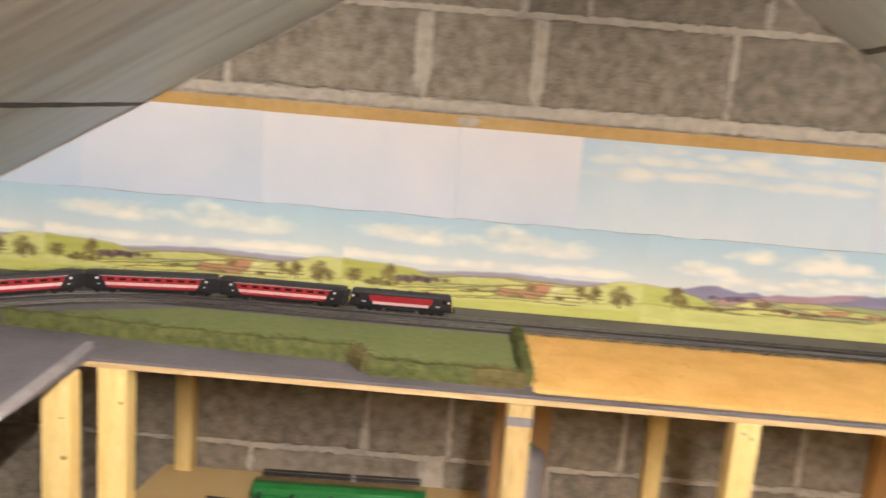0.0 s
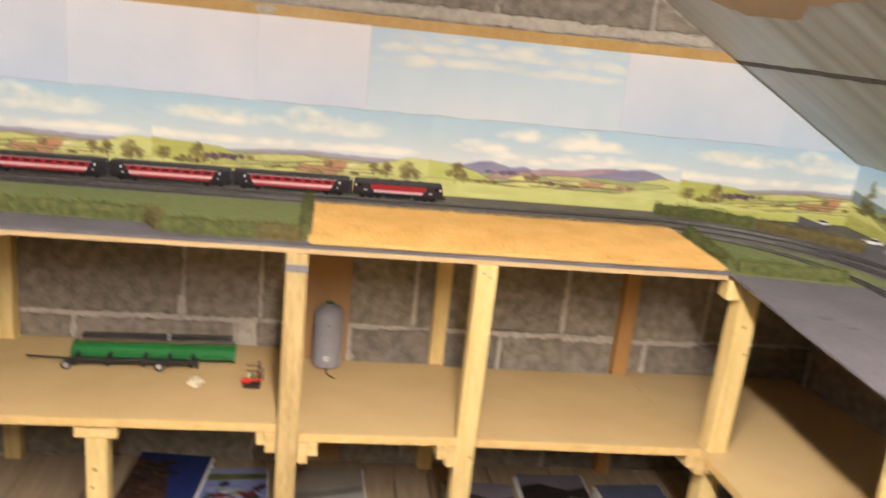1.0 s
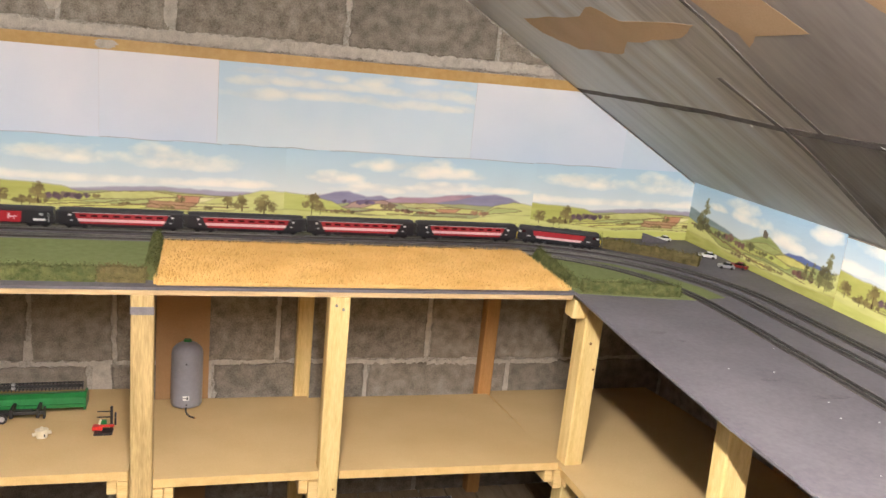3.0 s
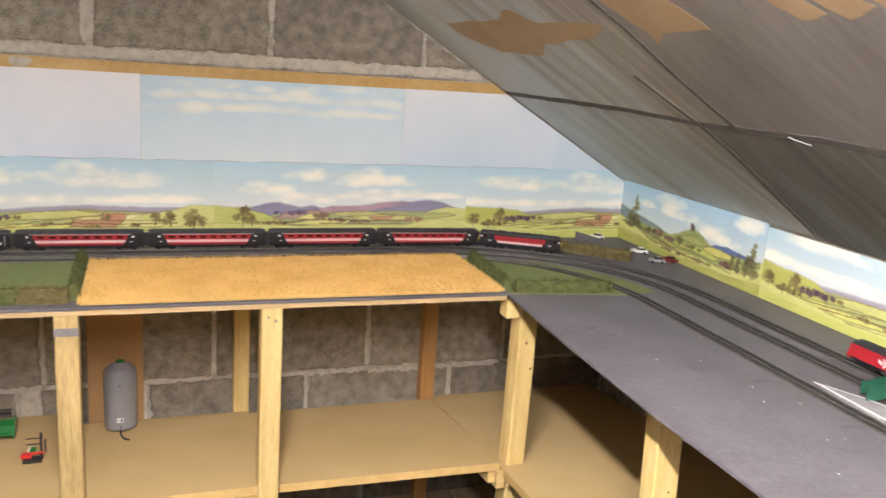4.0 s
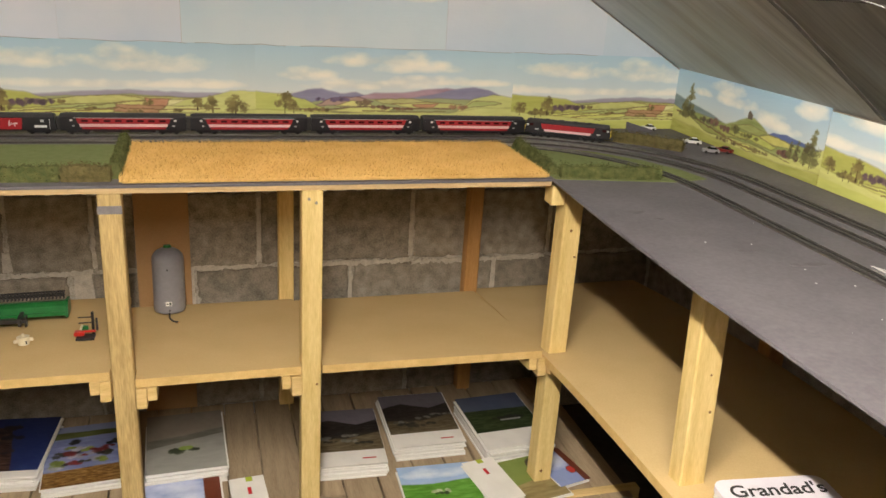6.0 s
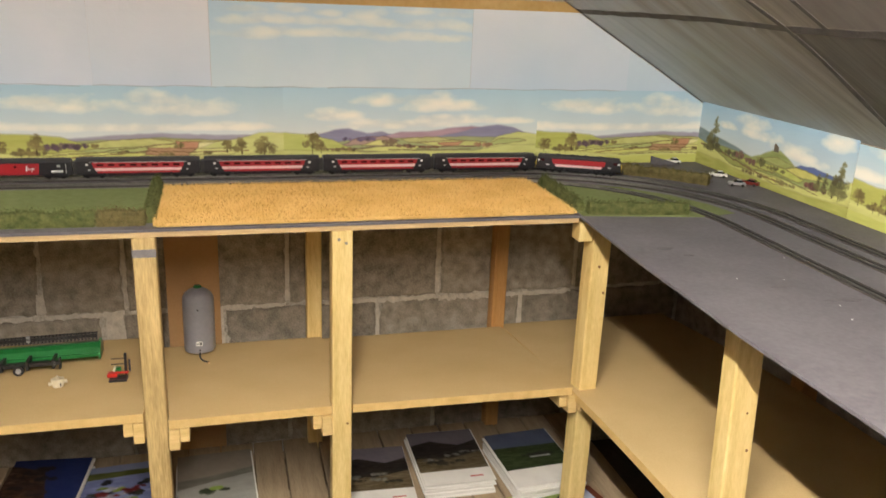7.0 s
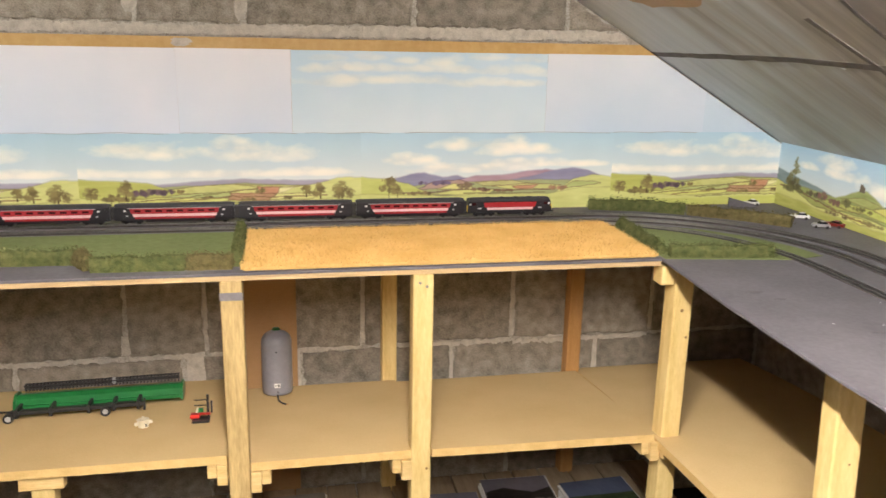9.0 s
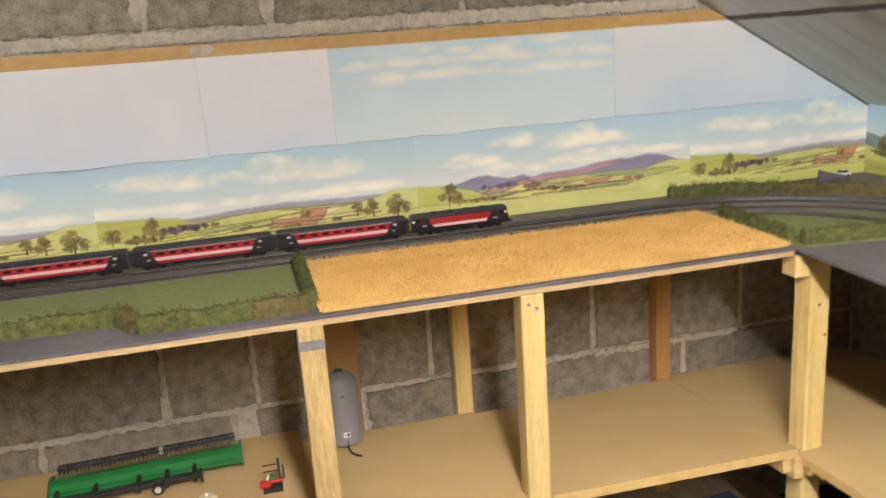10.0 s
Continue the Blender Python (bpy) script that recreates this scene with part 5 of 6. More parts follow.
def rides(back, base):
    """Rows for a vehicle whose middle runs 'back' behind the locomotive's front, with bogies 'base' apart."""
    rows = []
    for i in range(51):
        t = i * 0.2
        s = nose_at(t) - back
        x0, y0, _ = path_pose(s - base / 2)
        x1, y1, _ = path_pose(s + base / 2)
        rows.append((t, pose((x0 + x1) / 2, (y0 + y1) / 2, RAIL_TOP, 0, 0, math.degrees(math.atan2(y1 - y0, x1 - x0)))))
    return rows


def motions():
    walk(loco, rides(0.1265, 0.148))
    for i, c in enumerate(coaches):
        walk(c, rides(0.253 + 0.1555 + 0.311 * i, 0.216))
    walk(tail, rides(0.253 + 0.311 * 4 + 0.128, 0.170))



# ---- timber under the shelves ----
PAPER = mat("white_paper", (0.72, 0.70, 0.66), (0.80, 0.79, 0.76), 50, 0.7, 0.05)
SMEAR = mat("grey_paint_smear", (0.16, 0.15, 0.16), (0.24, 0.22, 0.22), 60, 0.6, 0.1)
SCREW = mat("screw_steel", (0.25, 0.22, 0.18), (0.4, 0.36, 0.3), 80, 0.4, 0.1, metal=0.8)
OLDPLANK = mat("dusty_plank", (0.27, 0.20, 0.125), (0.40, 0.31, 0.20), 12, 0.85, 0.25, (5, 0.5, 5), rnd=0.12)


def batten(x0, x1, y0, y1, z0, z1, label="short pine batten carrying the shelf", material=PINE_X):
    tilt = Matrix.Translation((0, y0, z1)) @ Matrix.Rotation(-0.122, 4, "X") @ Matrix.Translation((0, -y0, -z1))
    return tagged(put("shelf_batten", boxm(x0, x1, y0, y1, z0, z1, 0.0015, tilt), material), label, "batten", "shelf battens")


for c, sides in ((P1, ((-1, 0.5065), (1, 0.4815))), (P2, ((-1, 0.4815),)), (P3 - 0.01, ((-1, 0.4775), (1, 0.4580)))):
    for sd, zt in sides:
        a, b = c + sd * 0.0255, c + sd * 0.0485
        batten(min(a, b), max(a, b), FY - 0.012, FY + 0.50, zt - 0.048, zt)
        a, b = c + sd * 0.049, c + sd * 0.070
        batten(min(a, b), max(a, b), FY - 0.004, FY + 0.48, zt - 0.034, zt, "small pine offcut under the shelf edge")
tagged(put("top_block", boxm(P3 - 0.062, P3 - 0.027, FY + 0.004, FY + 0.05, UND - 0.05, UND - 0.001, 0.002), PINE), "pine block at the head of the corner post", "block")
batten(-0.222, -0.130, FY, FY + 0.03, 0.4755, 0.5070, "pine cleat on the short post")
batten(1.262, 1.34, FY - 0.03, FY + 0.002, 0.440, 0.4640, "pine cleat at the corner post")
bm = boxm(P1 - 0.0245, P1 + 0.0245, FY + 0.0016, FY + 0.003, 0.888, 0.906, 0.0005)
tagged(put("paint_smear", bm, SMEAR), "grey paint smear across the pine post", "paint mark")
for x, z in ((P2 - 0.008, 0.912), (P2 + 0.008, 0.903)):
    tagged(put("screw", cyl(bmesh.new(), (x, FY + 0.0018, z), 0.0034, 0.003, "y", 12), SCREW), "dark countersunk screw in the pine post", "screw", "screws")

# ---- low planks with magazines on them ----
LOWZ = 0.078
rp = random.Random(21)
deck = thing("low_deck", "dusty rough planks on bearers just above the floor", "planking")
x = -0.60
while x < 1.44:
    w = rp.uniform(0.085, 0.11)
    free = all(abs(x + w / 2 - c) > w / 2 + 0.04 for c in (P1, P2, P3, -0.17, -0.59))
    part("plank", boxm(x, x + w - rp.uniform(0.002, 0.006), 1.50 + rp.uniform(0, 0.02) if free else 1.665, 2.185, LOWZ - 0.018 + rp.uniform(-0.002, 0), LOWZ, 0.002), OLDPLANK, deck)
    x += w
for y in (1.70, 1.92, 2.13):
    part("bearer", boxm(-0.6, 1.44, y - 0.022, y + 0.022, GROUND, LOWZ - 0.0205, 0.002), OLDPLANK, deck)
tagged(put("front_rail", boxm(1.335, 1.56, 1.53, 1.56, 0.045, 0.082, 0.003), PINE_X), "pine rail beside the low planks", "rail")


def cover(kind, w, h, seed):
    p = Sheet(w, h, seed)
    n = p.noise(30, 3)[..., None] - 0.5
    if kind == "field":
        p.c[:] = (0.62, 0.72, 0.86)
        p.cloud(w * 0.5, h * 0.8, w * 0.4, h * 0.12, (0.9, 0.92, 0.95))
        p.ridge([(0, h * 0.62), (w * 0.4, h * 0.58), (w, h * 0.64)], (0.35, 0.55, 0.20), 0.12, f=30)
        p.wood(w * 0.5, h * 0.40, w * 0.12, h * 0.05, (0.75, 0.74, 0.68))
        p.wood(w * 0.5, h * 0.36, w * 0.08, h * 0.03, (0.15, 0.20, 0.12))
    elif kind == "dark":
        p.c[:] = (0.42, 0.40, 0.44)
        p.ridge([(0, h * 0.75), (w * 0.3, h * 0.82), (w * 0.7, h * 0.70), (w, h * 0.78)], (0.13, 0.11, 0.10), 0.10, f=40)
        p.ridge([(0, h * 0.50), (w * 0.5, h * 0.46), (w, h * 0.55)], (0.34, 0.30, 0.22), 0.12, f=50)
        rs = np.random.RandomState(seed)
        for k in range(12):
            p.wood(w * rs.uniform(0.15, 0.9), h * rs.uniform(0.34, 0.56), w * rs.uniform(0.04, 0.14), h * rs.uniform(0.02, 0.05), ((0.10, 0.10, 0.10), (0.16, 0.14, 0.12), (0.40, 0.40, 0.38))[k % 3])
        p.mix(p.z < h * 0.24, (0.86, 0.85, 0.83))
        p.mix((np.abs(p.z - h * 0.10) < 0.003) & (p.x > w * 0.68) & (p.x < w * 0.86), (0.7, 0.15, 0.15))
    elif kind == "tractor":
        p.c[:] = (0.50, 0.47, 0.43)
        p.ridge([(0, h * 0.55), (w * 0.5, h * 0.60), (w, h * 0.68)], (0.40, 0.39, 0.36), 0.05)
        p.ridge([(0, h * 0.40), (w * 0.5, h * 0.50), (w, h * 0.58)], (0.56, 0.56, 0.54), 0.03)
        p.wood(w * 0.48, h * 0.33, w * 0.16, h * 0.07, (0.14, 0.17, 0.10))
        p.plot(w * 0.50, h * 0.37, w * 0.09, h * 0.035, (0.48, 0.58, 0.20), 0, None)
    elif kind == "combine":
        p.c[:] = (0.50, 0.54, 0.68)
        p.ridge([(0, h * 0.90), (w, h * 0.88)], (0.34, 0.36, 0.18), 0.1)
        p.ridge([(0, h * 0.78), (w, h * 0.80)], (0.46, 0.50, 0.68), 0.1)
        rs = np.random.RandomState(seed)
        for k in range(26):
            col = ((0.40, 0.10, 0.10), (0.10, 0.10, 0.11), (0.16, 0.17, 0.13), (0.62, 0.63, 0.68), (0.46, 0.52, 0.20))[k % 5]
            p.wood(w * rs.uniform(0.08, 0.95), h * rs.uniform(0.28, 0.70), w * rs.uniform(0.02, 0.10), h * rs.uniform(0.015, 0.07), col)
        p.ridge([(0, h * 0.24), (w, h * 0.27)], (0.46, 0.34, 0.17), 0.25, f=80)
    elif kind == "dusk":
        p.c[:] = (0.30, 0.33, 0.42)
        p.ridge([(0, h * 0.72), (w, h * 0.70)], (0.16, 0.20, 0.10), 0.12, f=50)
        p.wood(w * 0.6, h * 0.52, w * 0.22, h * 0.05, (0.12, 0.11, 0.11))
        p.mix((np.abs(p.z - h * 0.49) < 0.004) & (np.abs(p.x - w * 0.62) < w * 0.16), (0.6, 0.6, 0.6))
        p.mix(p.z < h * 0.30, (0.86, 0.85, 0.83))
    elif kind == "sky":
        p.c[:] = (0.56, 0.62, 0.80)
        p.cloud(w * 0.4, h * 0.7, w * 0.4, h * 0.3, (0.88, 0.9, 0.95))
        p.mix(p.x > w * 0.80, (0.40, 0.20, 0.13))
        p.plot(w * 0.72, h * 0.35, w * 0.12, h * 0.10, (0.72, 0.16, 0.10), 0, (0.1, 0.1, 0.1))
    elif kind == "blue":
        p.c[:] = (0.12, 0.17, 0.36)
        p.ridge([(0, h * 0.9), (w * 0.45, h * 0.80), (w * 0.62, h * 0.3), (w * 0.7, 0.0), (w, 0.0)], (0.22, 0.15, 0.11), 0.2, f=60)
        for k in range(20):
            p.wood(w * (0.04 + 0.024 * k), h * (0.25 + 0.6 * ((k * 7) % 20) / 20), w * 0.10, h * 0.06, ((0.30, 0.22, 0.15), (0.16, 0.12, 0.10), (0.24, 0.18, 0.16), (0.10, 0.09, 0.10))[k % 4])
        p.mix(p.z < h * 0.10, (0.85, 0.84, 0.82))
    elif kind == "meadow":
        p.c[:] = (0.46, 0.52, 0.26)
        p.ridge([(0, h * 0.4), (w, h * 0.5)], (0.56, 0.50, 0.34), 0.1)
        p.plot(w * 0.8, h * 0.75, w * 0.2, h * 0.2, (0.22, 0.17, 0.15), 0, None)
    else:
        p.c[:] = (0.90, 0.89, 0.87)
        p.mix((np.abs(p.x - w * 0.5) < 0.004) & (p.z > h * 0.62) & (p.z < h * 0.78), (0.75, 0.12, 0.14))
        p.mix((np.abs(p.x - w * 0.55) < 0.009) & (p.z > h * 0.90), (0.66, 0.72, 0.20))
    p.c = p.c + n * 0.06
    return p


def magazines(x, y, turn, kind, layers, label, w=0.205, h=0.285, seed=0):
    """A stack that stands with its front edge's middle at (x, y)."""
    rs = random.Random(seed + int(x * 500))
    t = thing("magazine_stack", label, "magazines", "magazine stacks", m=pose(x, y, LOWZ, 0, 0, turn))
    z = 0.0
    for i in range(layers):
        th = rs.uniform(0.004, 0.008)
        dx, dy = rs.uniform(-0.006, 0.006), rs.uniform(-0.008, 0.006)
        part("magazine", boxm(-w / 2 + dx, w / 2 + dx, dy, h + dy, z, z + th - 0.0006, 0.0008), PAPER, t)
        z += th
    c = cover(kind, w, h, 700 + seed).hang("cover", pose(-w / 2, 0, z + 0.0004, -90), "")
    for key in ("label", "category", "group"):
        if key in c:
            del c[key]
    c.parent = t
    return t


magazines(0.785, 1.735, -3, "dark", 7, "stack of magazines with dark photo covers", seed=1)
magazines(1.025, 1.785, -1, "dark", 7, "stack of magazines with dark machinery covers", seed=2)
magazines(1.278, 1.725, 3, "dusk", 8, "leaning stack of magazines with a dusky field cover", seed=3)
magazines(1.005, 1.52, -2, "field", 3, "magazine with a green field on its cover", 0.205, 0.20, seed=4)
magazines(1.172, 1.525, 10, "plain", 4, "white brochures with a small red mark", 0.095, 0.19, seed=5)
magazines(1.29, 1.53, 9, "meadow", 2, "magazine with a meadow on its cover", 0.13, 0.19, seed=6)
magazines(1.385, 1.575, 12, "sky", 2, "magazine with a pale blue sky cover", 0.10, 0.16, seed=12)
magazines(0.360, 1.777, 2, "tractor", 8, "stack of magazines with a small green tractor cover", seed=7)
magazines(0.352, 1.50, 3, "sky", 3, "magazine with a cloudy sky cover", 0.205, 0.272, seed=8)
magazines(0.525, 1.56, 4, "plain", 3, "white brochure with a small red mark", 0.085, 0.20, seed=9)
magazines(0.100, 1.80, 4, "combine", 4, "magazine with red and black farm machines", 0.19, 0.285, seed=10)
magazines(-0.115, 1.84, -5, "blue", 7, "stack of dark blue farming magazines", seed=11)
magazines(0.10, 1.53, 3, "plain", 2, "white brochure with a green mark", 0.10, 0.21, seed=13)

# ---- toys on the shelf ----
TGREEN = mat("toy_green", (0.010, 0.115, 0.025), (0.022, 0.165, 0.042), 30, 0.28, 0.03)
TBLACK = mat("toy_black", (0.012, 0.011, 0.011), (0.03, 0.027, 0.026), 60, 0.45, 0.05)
CREAM = mat("cream_plastic", (0.62, 0.55, 0.38), (0.74, 0.68, 0.52), 60, 0.4, 0.05)
TRED = mat("toy_red", (0.50, 0.02, 0.015), (0.62, 0.05, 0.03), 60, 0.35, 0.03)
STEEL = mat("grey_enamel", (0.225, 0.22, 0.245), (0.275, 0.27, 0.295), 12, 0.32, 0.03, spec=0.5)
CABLE = mat("black_cable", (0.015, 0.014, 0.013), (0.03, 0.028, 0.026), 60, 0.5, 0.05)
COPPER = mat("copper", (0.55, 0.28, 0.10), (0.7, 0.4, 0.18), 60, 0.35, 0.03, metal=0.9)
TILT = -7.0


def shelf_z(y, zf=0.529, zb=0.453):
    return zf + (zb - zf) * (y - FY) / (YB - FY)


hd = thing("toy_harvester_header", "green toy harvester header on a black trailer", "toy", m=pose(-0.128, 1.955, shelf_z(1.955), TILT, 0, 2.5))
HL = 0.205
bm = bmesh.new()
prism(bm, [(0.030, 0.020), (0.088, 0.018), (0.094, 0.030), (0.080, 0.050), (0.050, 0.056), (0.034, 0.046)], "x", -HL, HL)
bmesh.ops.bevel(bm, geom=list(bm.edges), offset=0.0015, segments=1, affect="EDGES")
part("trough", bm, TGREEN, hd, "glossy green trough")
part("front_lip", boxm(-HL, HL, 0.026, 0.031, 0.016, 0.028, 0.001), TGREEN, hd)
for s in (-1, 1):
    bm = bmesh.new()
    prism(bm, [(0.020, 0.012), (0.100, 0.012), (0.104, 0.034), (0.082, 0.058), (0.046, 0.060), (0.026, 0.044)], "x", s * HL - 0.003, s * HL + 0.003)
    part("end_plate", bm, TGREEN, hd)
part("reel_shaft", cyl(bmesh.new(), (0, 0.094, 0.060), 0.0032, 2 * HL - 0.02, "x", 10), TBLACK, hd)
for i in range(44):
    xx = -HL + 0.012 + i * (2 * HL - 0.024) / 43
    part("reel_tine", boxm(xx - 0.0011, xx + 0.0011, 0.088, 0.108, 0.050, 0.0715), TBLACK, hd)
part("reel_bar", boxm(-HL + 0.01, HL - 0.01, 0.106, 0.109, 0.066, 0.071), TBLACK, hd)
part("reel_bar", boxm(-HL + 0.01, HL - 0.01, 0.085, 0.088, 0.0665, 0.0705), TBLACK, hd)
for z in (0.062, 0.074):
    part("lamp", cyl(bmesh.new(), (0.028, 0.086, z), 0.005, 0.007, "z", 12), SILVER, hd)
part("trailer_beam", boxm(-HL - 0.005, 0.115, -0.020, -0.010, 0.014, 0.024, 0.001), TBLACK, hd)
part("trailer_beam", boxm(-HL - 0.005, 0.085, 0.006, 0.014, 0.010, 0.020, 0.001), TBLACK, hd)
for xx in (-0.19, -0.11, -0.02, 0.04, 0.10):
    part("cross_member", boxm(xx - 0.004, xx + 0.004, -0.026, 0.040, 0.008, 0.030, 0.001), TBLACK, hd)
part("post_bracket", boxm(0.112, 0.117, -0.024, -0.006, 0.004, 0.032, 0.001), TBLACK, hd)
part("drawbar", boxm(-0.305, -0.20, -0.018, -0.012, 0.010, 0.015, 0.001, Matrix.Rotation(0.05, 4, "Y")), TBLACK, hd)
for xx in (-0.205, 0.022):
    for yy in (-0.034, 0.060):
        w = part("wheel", cyl(bmesh.new(), (xx, yy, 0.0125), 0.0125, 0.010, "y", 24), TBLACK, hd, "black toy tyre")
        part("hub", cyl(bmesh.new(), (xx, yy - 0.0052, 0.0125), 0.0068, 0.002, "y", 16), SILVER, w, "silver hub")

for o in hd.children:
    if o.name.split(".")[0] in ("trough", "end_plate", "reel_shaft", "reel_tine", "reel_bar", "lamp", "front_lip"):
        o.scale = (1, 1, 0.84)

pot = thing("toy_pot", "small cream plastic pot with two lugs", "toy", m=pose(0.004, 1.818, shelf_z(1.818), TILT, 0, 20))
part("bowl", cyl(bmesh.new(), (0, 0, 0.009), 0.012, 0.018, "z", 20, 0.0145), CREAM, pot)
part("rim", cyl(bmesh.new(), (0, 0, 0.0185), 0.0150, 0.0025, "z", 20), CREAM, pot)
part("knob", cyl(bmesh.new(), (0, 0, 0.023), 0.005, 0.007, "z", 12, 0.003), CREAM, pot)
for s in (-1, 1):
    part("lug", boxm(s * 0.016 - 0.005, s * 0.016 + 0.005, -0.003, 0.003, 0.006, 0.014, 0.001), CREAM, pot)
part("mark", boxm(0.002, 0.005, -0.0150, -0.0135, 0.004, 0.011), TBLACK, pot)

imp = thing("toy_implement", "small red and black toy implement with a mast", "toy", m=pose(0.140, 1.842, shelf_z(1.842), TILT, 0, 0))
part("base_plate", boxm(-0.022, 0.020, -0.028, 0.010, 0, 0.006, 0.001), TBLACK, imp)
part("seat_block", boxm(-0.028, -0.004, -0.010, 0.014, 0.006, 0.016, 0.002), TRED, imp, "red seat block")
part("arm", boxm(-0.010, 0.022, -0.004, 0.003, 0.013, 0.018, 0.001), TRED, imp)
part("handle", boxm(-0.020, -0.015, -0.006, -0.002, 0.016, 0.030, 0.001, Matrix.Rotation(0.3, 4, "Y")), CREAM, imp)
part("engine", boxm(-0.014, 0.004, 0.004, 0.016, 0.015, 0.027, 0.002), TGREEN, imp)
part("mast", boxm(0.012, 0.018, 0.004, 0.012, 0.006, 0.062, 0.001), TBLACK, imp)
for z in (0.034, 0.048):
    part("fork", boxm(-0.018, 0.014, 0.006, 0.008, z, z + 0.0025), TBLACK, imp)
for z in (0.02, 0.03, 0.04):
    part("cog", cyl(bmesh.new(), (0.024, 0.008, z), 0.006, 0.004, "x", 10), TBLACK, imp)

tank = thing("grey_cylinder", "grey enamel cylinder with a domed top and cut cable", "cylinder", m=pose(0.326, 2.085, shelf_z(2.085, 0.504, 0.432) + 0.004, TILT, 0, 0))
bm = bmesh.new()
prof = [(0.0, 0.0), (0.034, 0.0), (0.040, 0.003), (0.0425, 0.010), (0.0425, 0.150)] + [(0.0425 * math.cos(a), 0.150 + 0.034 * math.sin(a)) for a in [radians(12 * i) for i in range(1, 7)]] + [(0.010, 0.1845), (0.0, 0.185)]
ring = []
for r, z in prof:
    ring.append([bm.verts.new((r * math.cos(a), r * math.sin(a), z)) for a in [2 * math.pi * i / 40 for i in range(40)]] if r else [bm.verts.new((0, 0, z))])
for a, b in zip(ring, ring[1:]):
    for i in range(40):
        q = [a[i % len(a)], a[(i + 1) % len(a)], b[(i + 1) % len(b)], b[i % len(b)]]
        bm.faces.new(list(dict.fromkeys(q)))
bmesh.ops.recalc_face_normals(bm, faces=bm.faces)
part("shell", bm, STEEL, tank, smooth=True)
part("top_cap", cyl(bmesh.new(), (0, 0, 0.1865), 0.012, 0.006, "z", 20, 0.009), TGREEN, tank, "dull green cap")
part("label", boxm(-0.009, 0.008, -0.0434, -0.0424, 0.026, 0.038), PAPER, tank, "small white label")
part("label_mark", boxm(0.001, 0.006, -0.0437, -0.0433, 0.028, 0.036), TBLACK, tank)
part("label_mark", boxm(-0.0075, -0.001, -0.0437, -0.0433, 0.031, 0.033), TBLACK, tank)
part("vent_hole", cyl(bmesh.new(), (-0.001, -0.0424, 0.128), 0.0024, 0.002, "y", 12), TBLACK, tank)
part("cable_gland", cyl(bmesh.new(), (0.001, -0.0420, 0.013), 0.0024, 0.006, "y", 12), TBLACK, tank)
tube("cable", [(0.001, -0.036, 0.006), (0.000, -0.044, 0.002), (0.001, -0.060, -0.0005), (0.004, -0.080, 0.0), (0.012, -0.100, 0.0), (0.024, -0.115, 0.001)], 0.0024, CABLE, tank)
part("wire_end", cyl(bmesh.new(), (0.0255, -0.1165, 0.0012), 0.0014, 0.005, "x", 8), COPPER, tank, "bare copper end")

# ---- biscuit tin with lettering, in the side shelf ----
tin = thing("biscuit_tin", "white rounded tin with black lettering on its lid", "tin", m=pose(1.420, 0.932, 0.5035, 0, 0, -6))
bm = bmesh.new()


def rounded(w, y0, y1, r, n=6):
    out = []
    for cx, cy, a0 in ((w - r, y1 - r, 0), (-w + r, y1 - r, 90), (-w + r, y0 + r, 180), (w - r, y0 + r, 270)):
        out += [(cx + r * math.cos(radians(a0 + 90 * i / n)), cy + r * math.sin(radians(a0 + 90 * i / n))) for i in range(n + 1)]
    return out


part("tin_body", prism(bmesh.new(), rounded(0.110, -0.27, 0.0, 0.022), "z", 0.0, 0.034), WHITE, tin)
lid = part("lid", prism(bmesh.new(), rounded(0.112, -0.272, 0.002, 0.024), "z", 0.0345, 0.047), mat("lid_white", (0.74, 0.70, 0.76), (0.80, 0.77, 0.82), 30, 0.3, 0.02), tin, "pale lilac-white lid")
INK = mat("black_ink", (0.012, 0.012, 0.012), (0.02, 0.02, 0.02), 50, 0.5, 0.0)


def lettering(text, x, y, z, size, parent, shear=0.0):
    cu = bpy.data.curves.new("lettering", "FONT")
    cu.body, cu.size, cu.extrude, cu.align_x, cu.shear, cu.offset = text, size, 0.0003, "CENTER", shear, 0.0006
    tmp = new("lettering", cu)
    me = bpy.data.meshes.new_from_object(tmp)
    bpy.data.objects.remove(tmp)
    me.materials.clear()
    me.materials.append(INK)
    ob = new("lettering", me)
    ob.location, ob.parent = (x, y, z), parent
    ob["label"] = "black lettering"
    return ob


lettering("Grandad's", 0.002, -0.050, 0.0475, 0.047, lid, 0.12)
lettering("goodies", 0.022, -0.100, 0.0475, 0.047, lid, 0.12)

# ---- the road corner and station end of the layout ----
CARGREY = mat("car_silver", (0.38, 0.38, 0.40), (0.5, 0.5, 0.52), 60, 0.3, 0.02, metal=0.5)
GLASS = mat("car_window", (0.01, 0.012, 0.015), (0.02, 0.022, 0.026), 60, 0.12, 0.0)
DKGREEN = mat("engine_green", (0.007, 0.034, 0.030), (0.012, 0.050, 0.044), 40, 0.35, 0.03)
BRIDGE = mat("bridge_green", (0.010, 0.062, 0.036), (0.018, 0.092, 0.052), 40, 0.45, 0.05)
STONE = mat("platform_grey", (0.26, 0.245, 0.25), (0.34, 0.325, 0.33), 60, 0.8, 0.2)


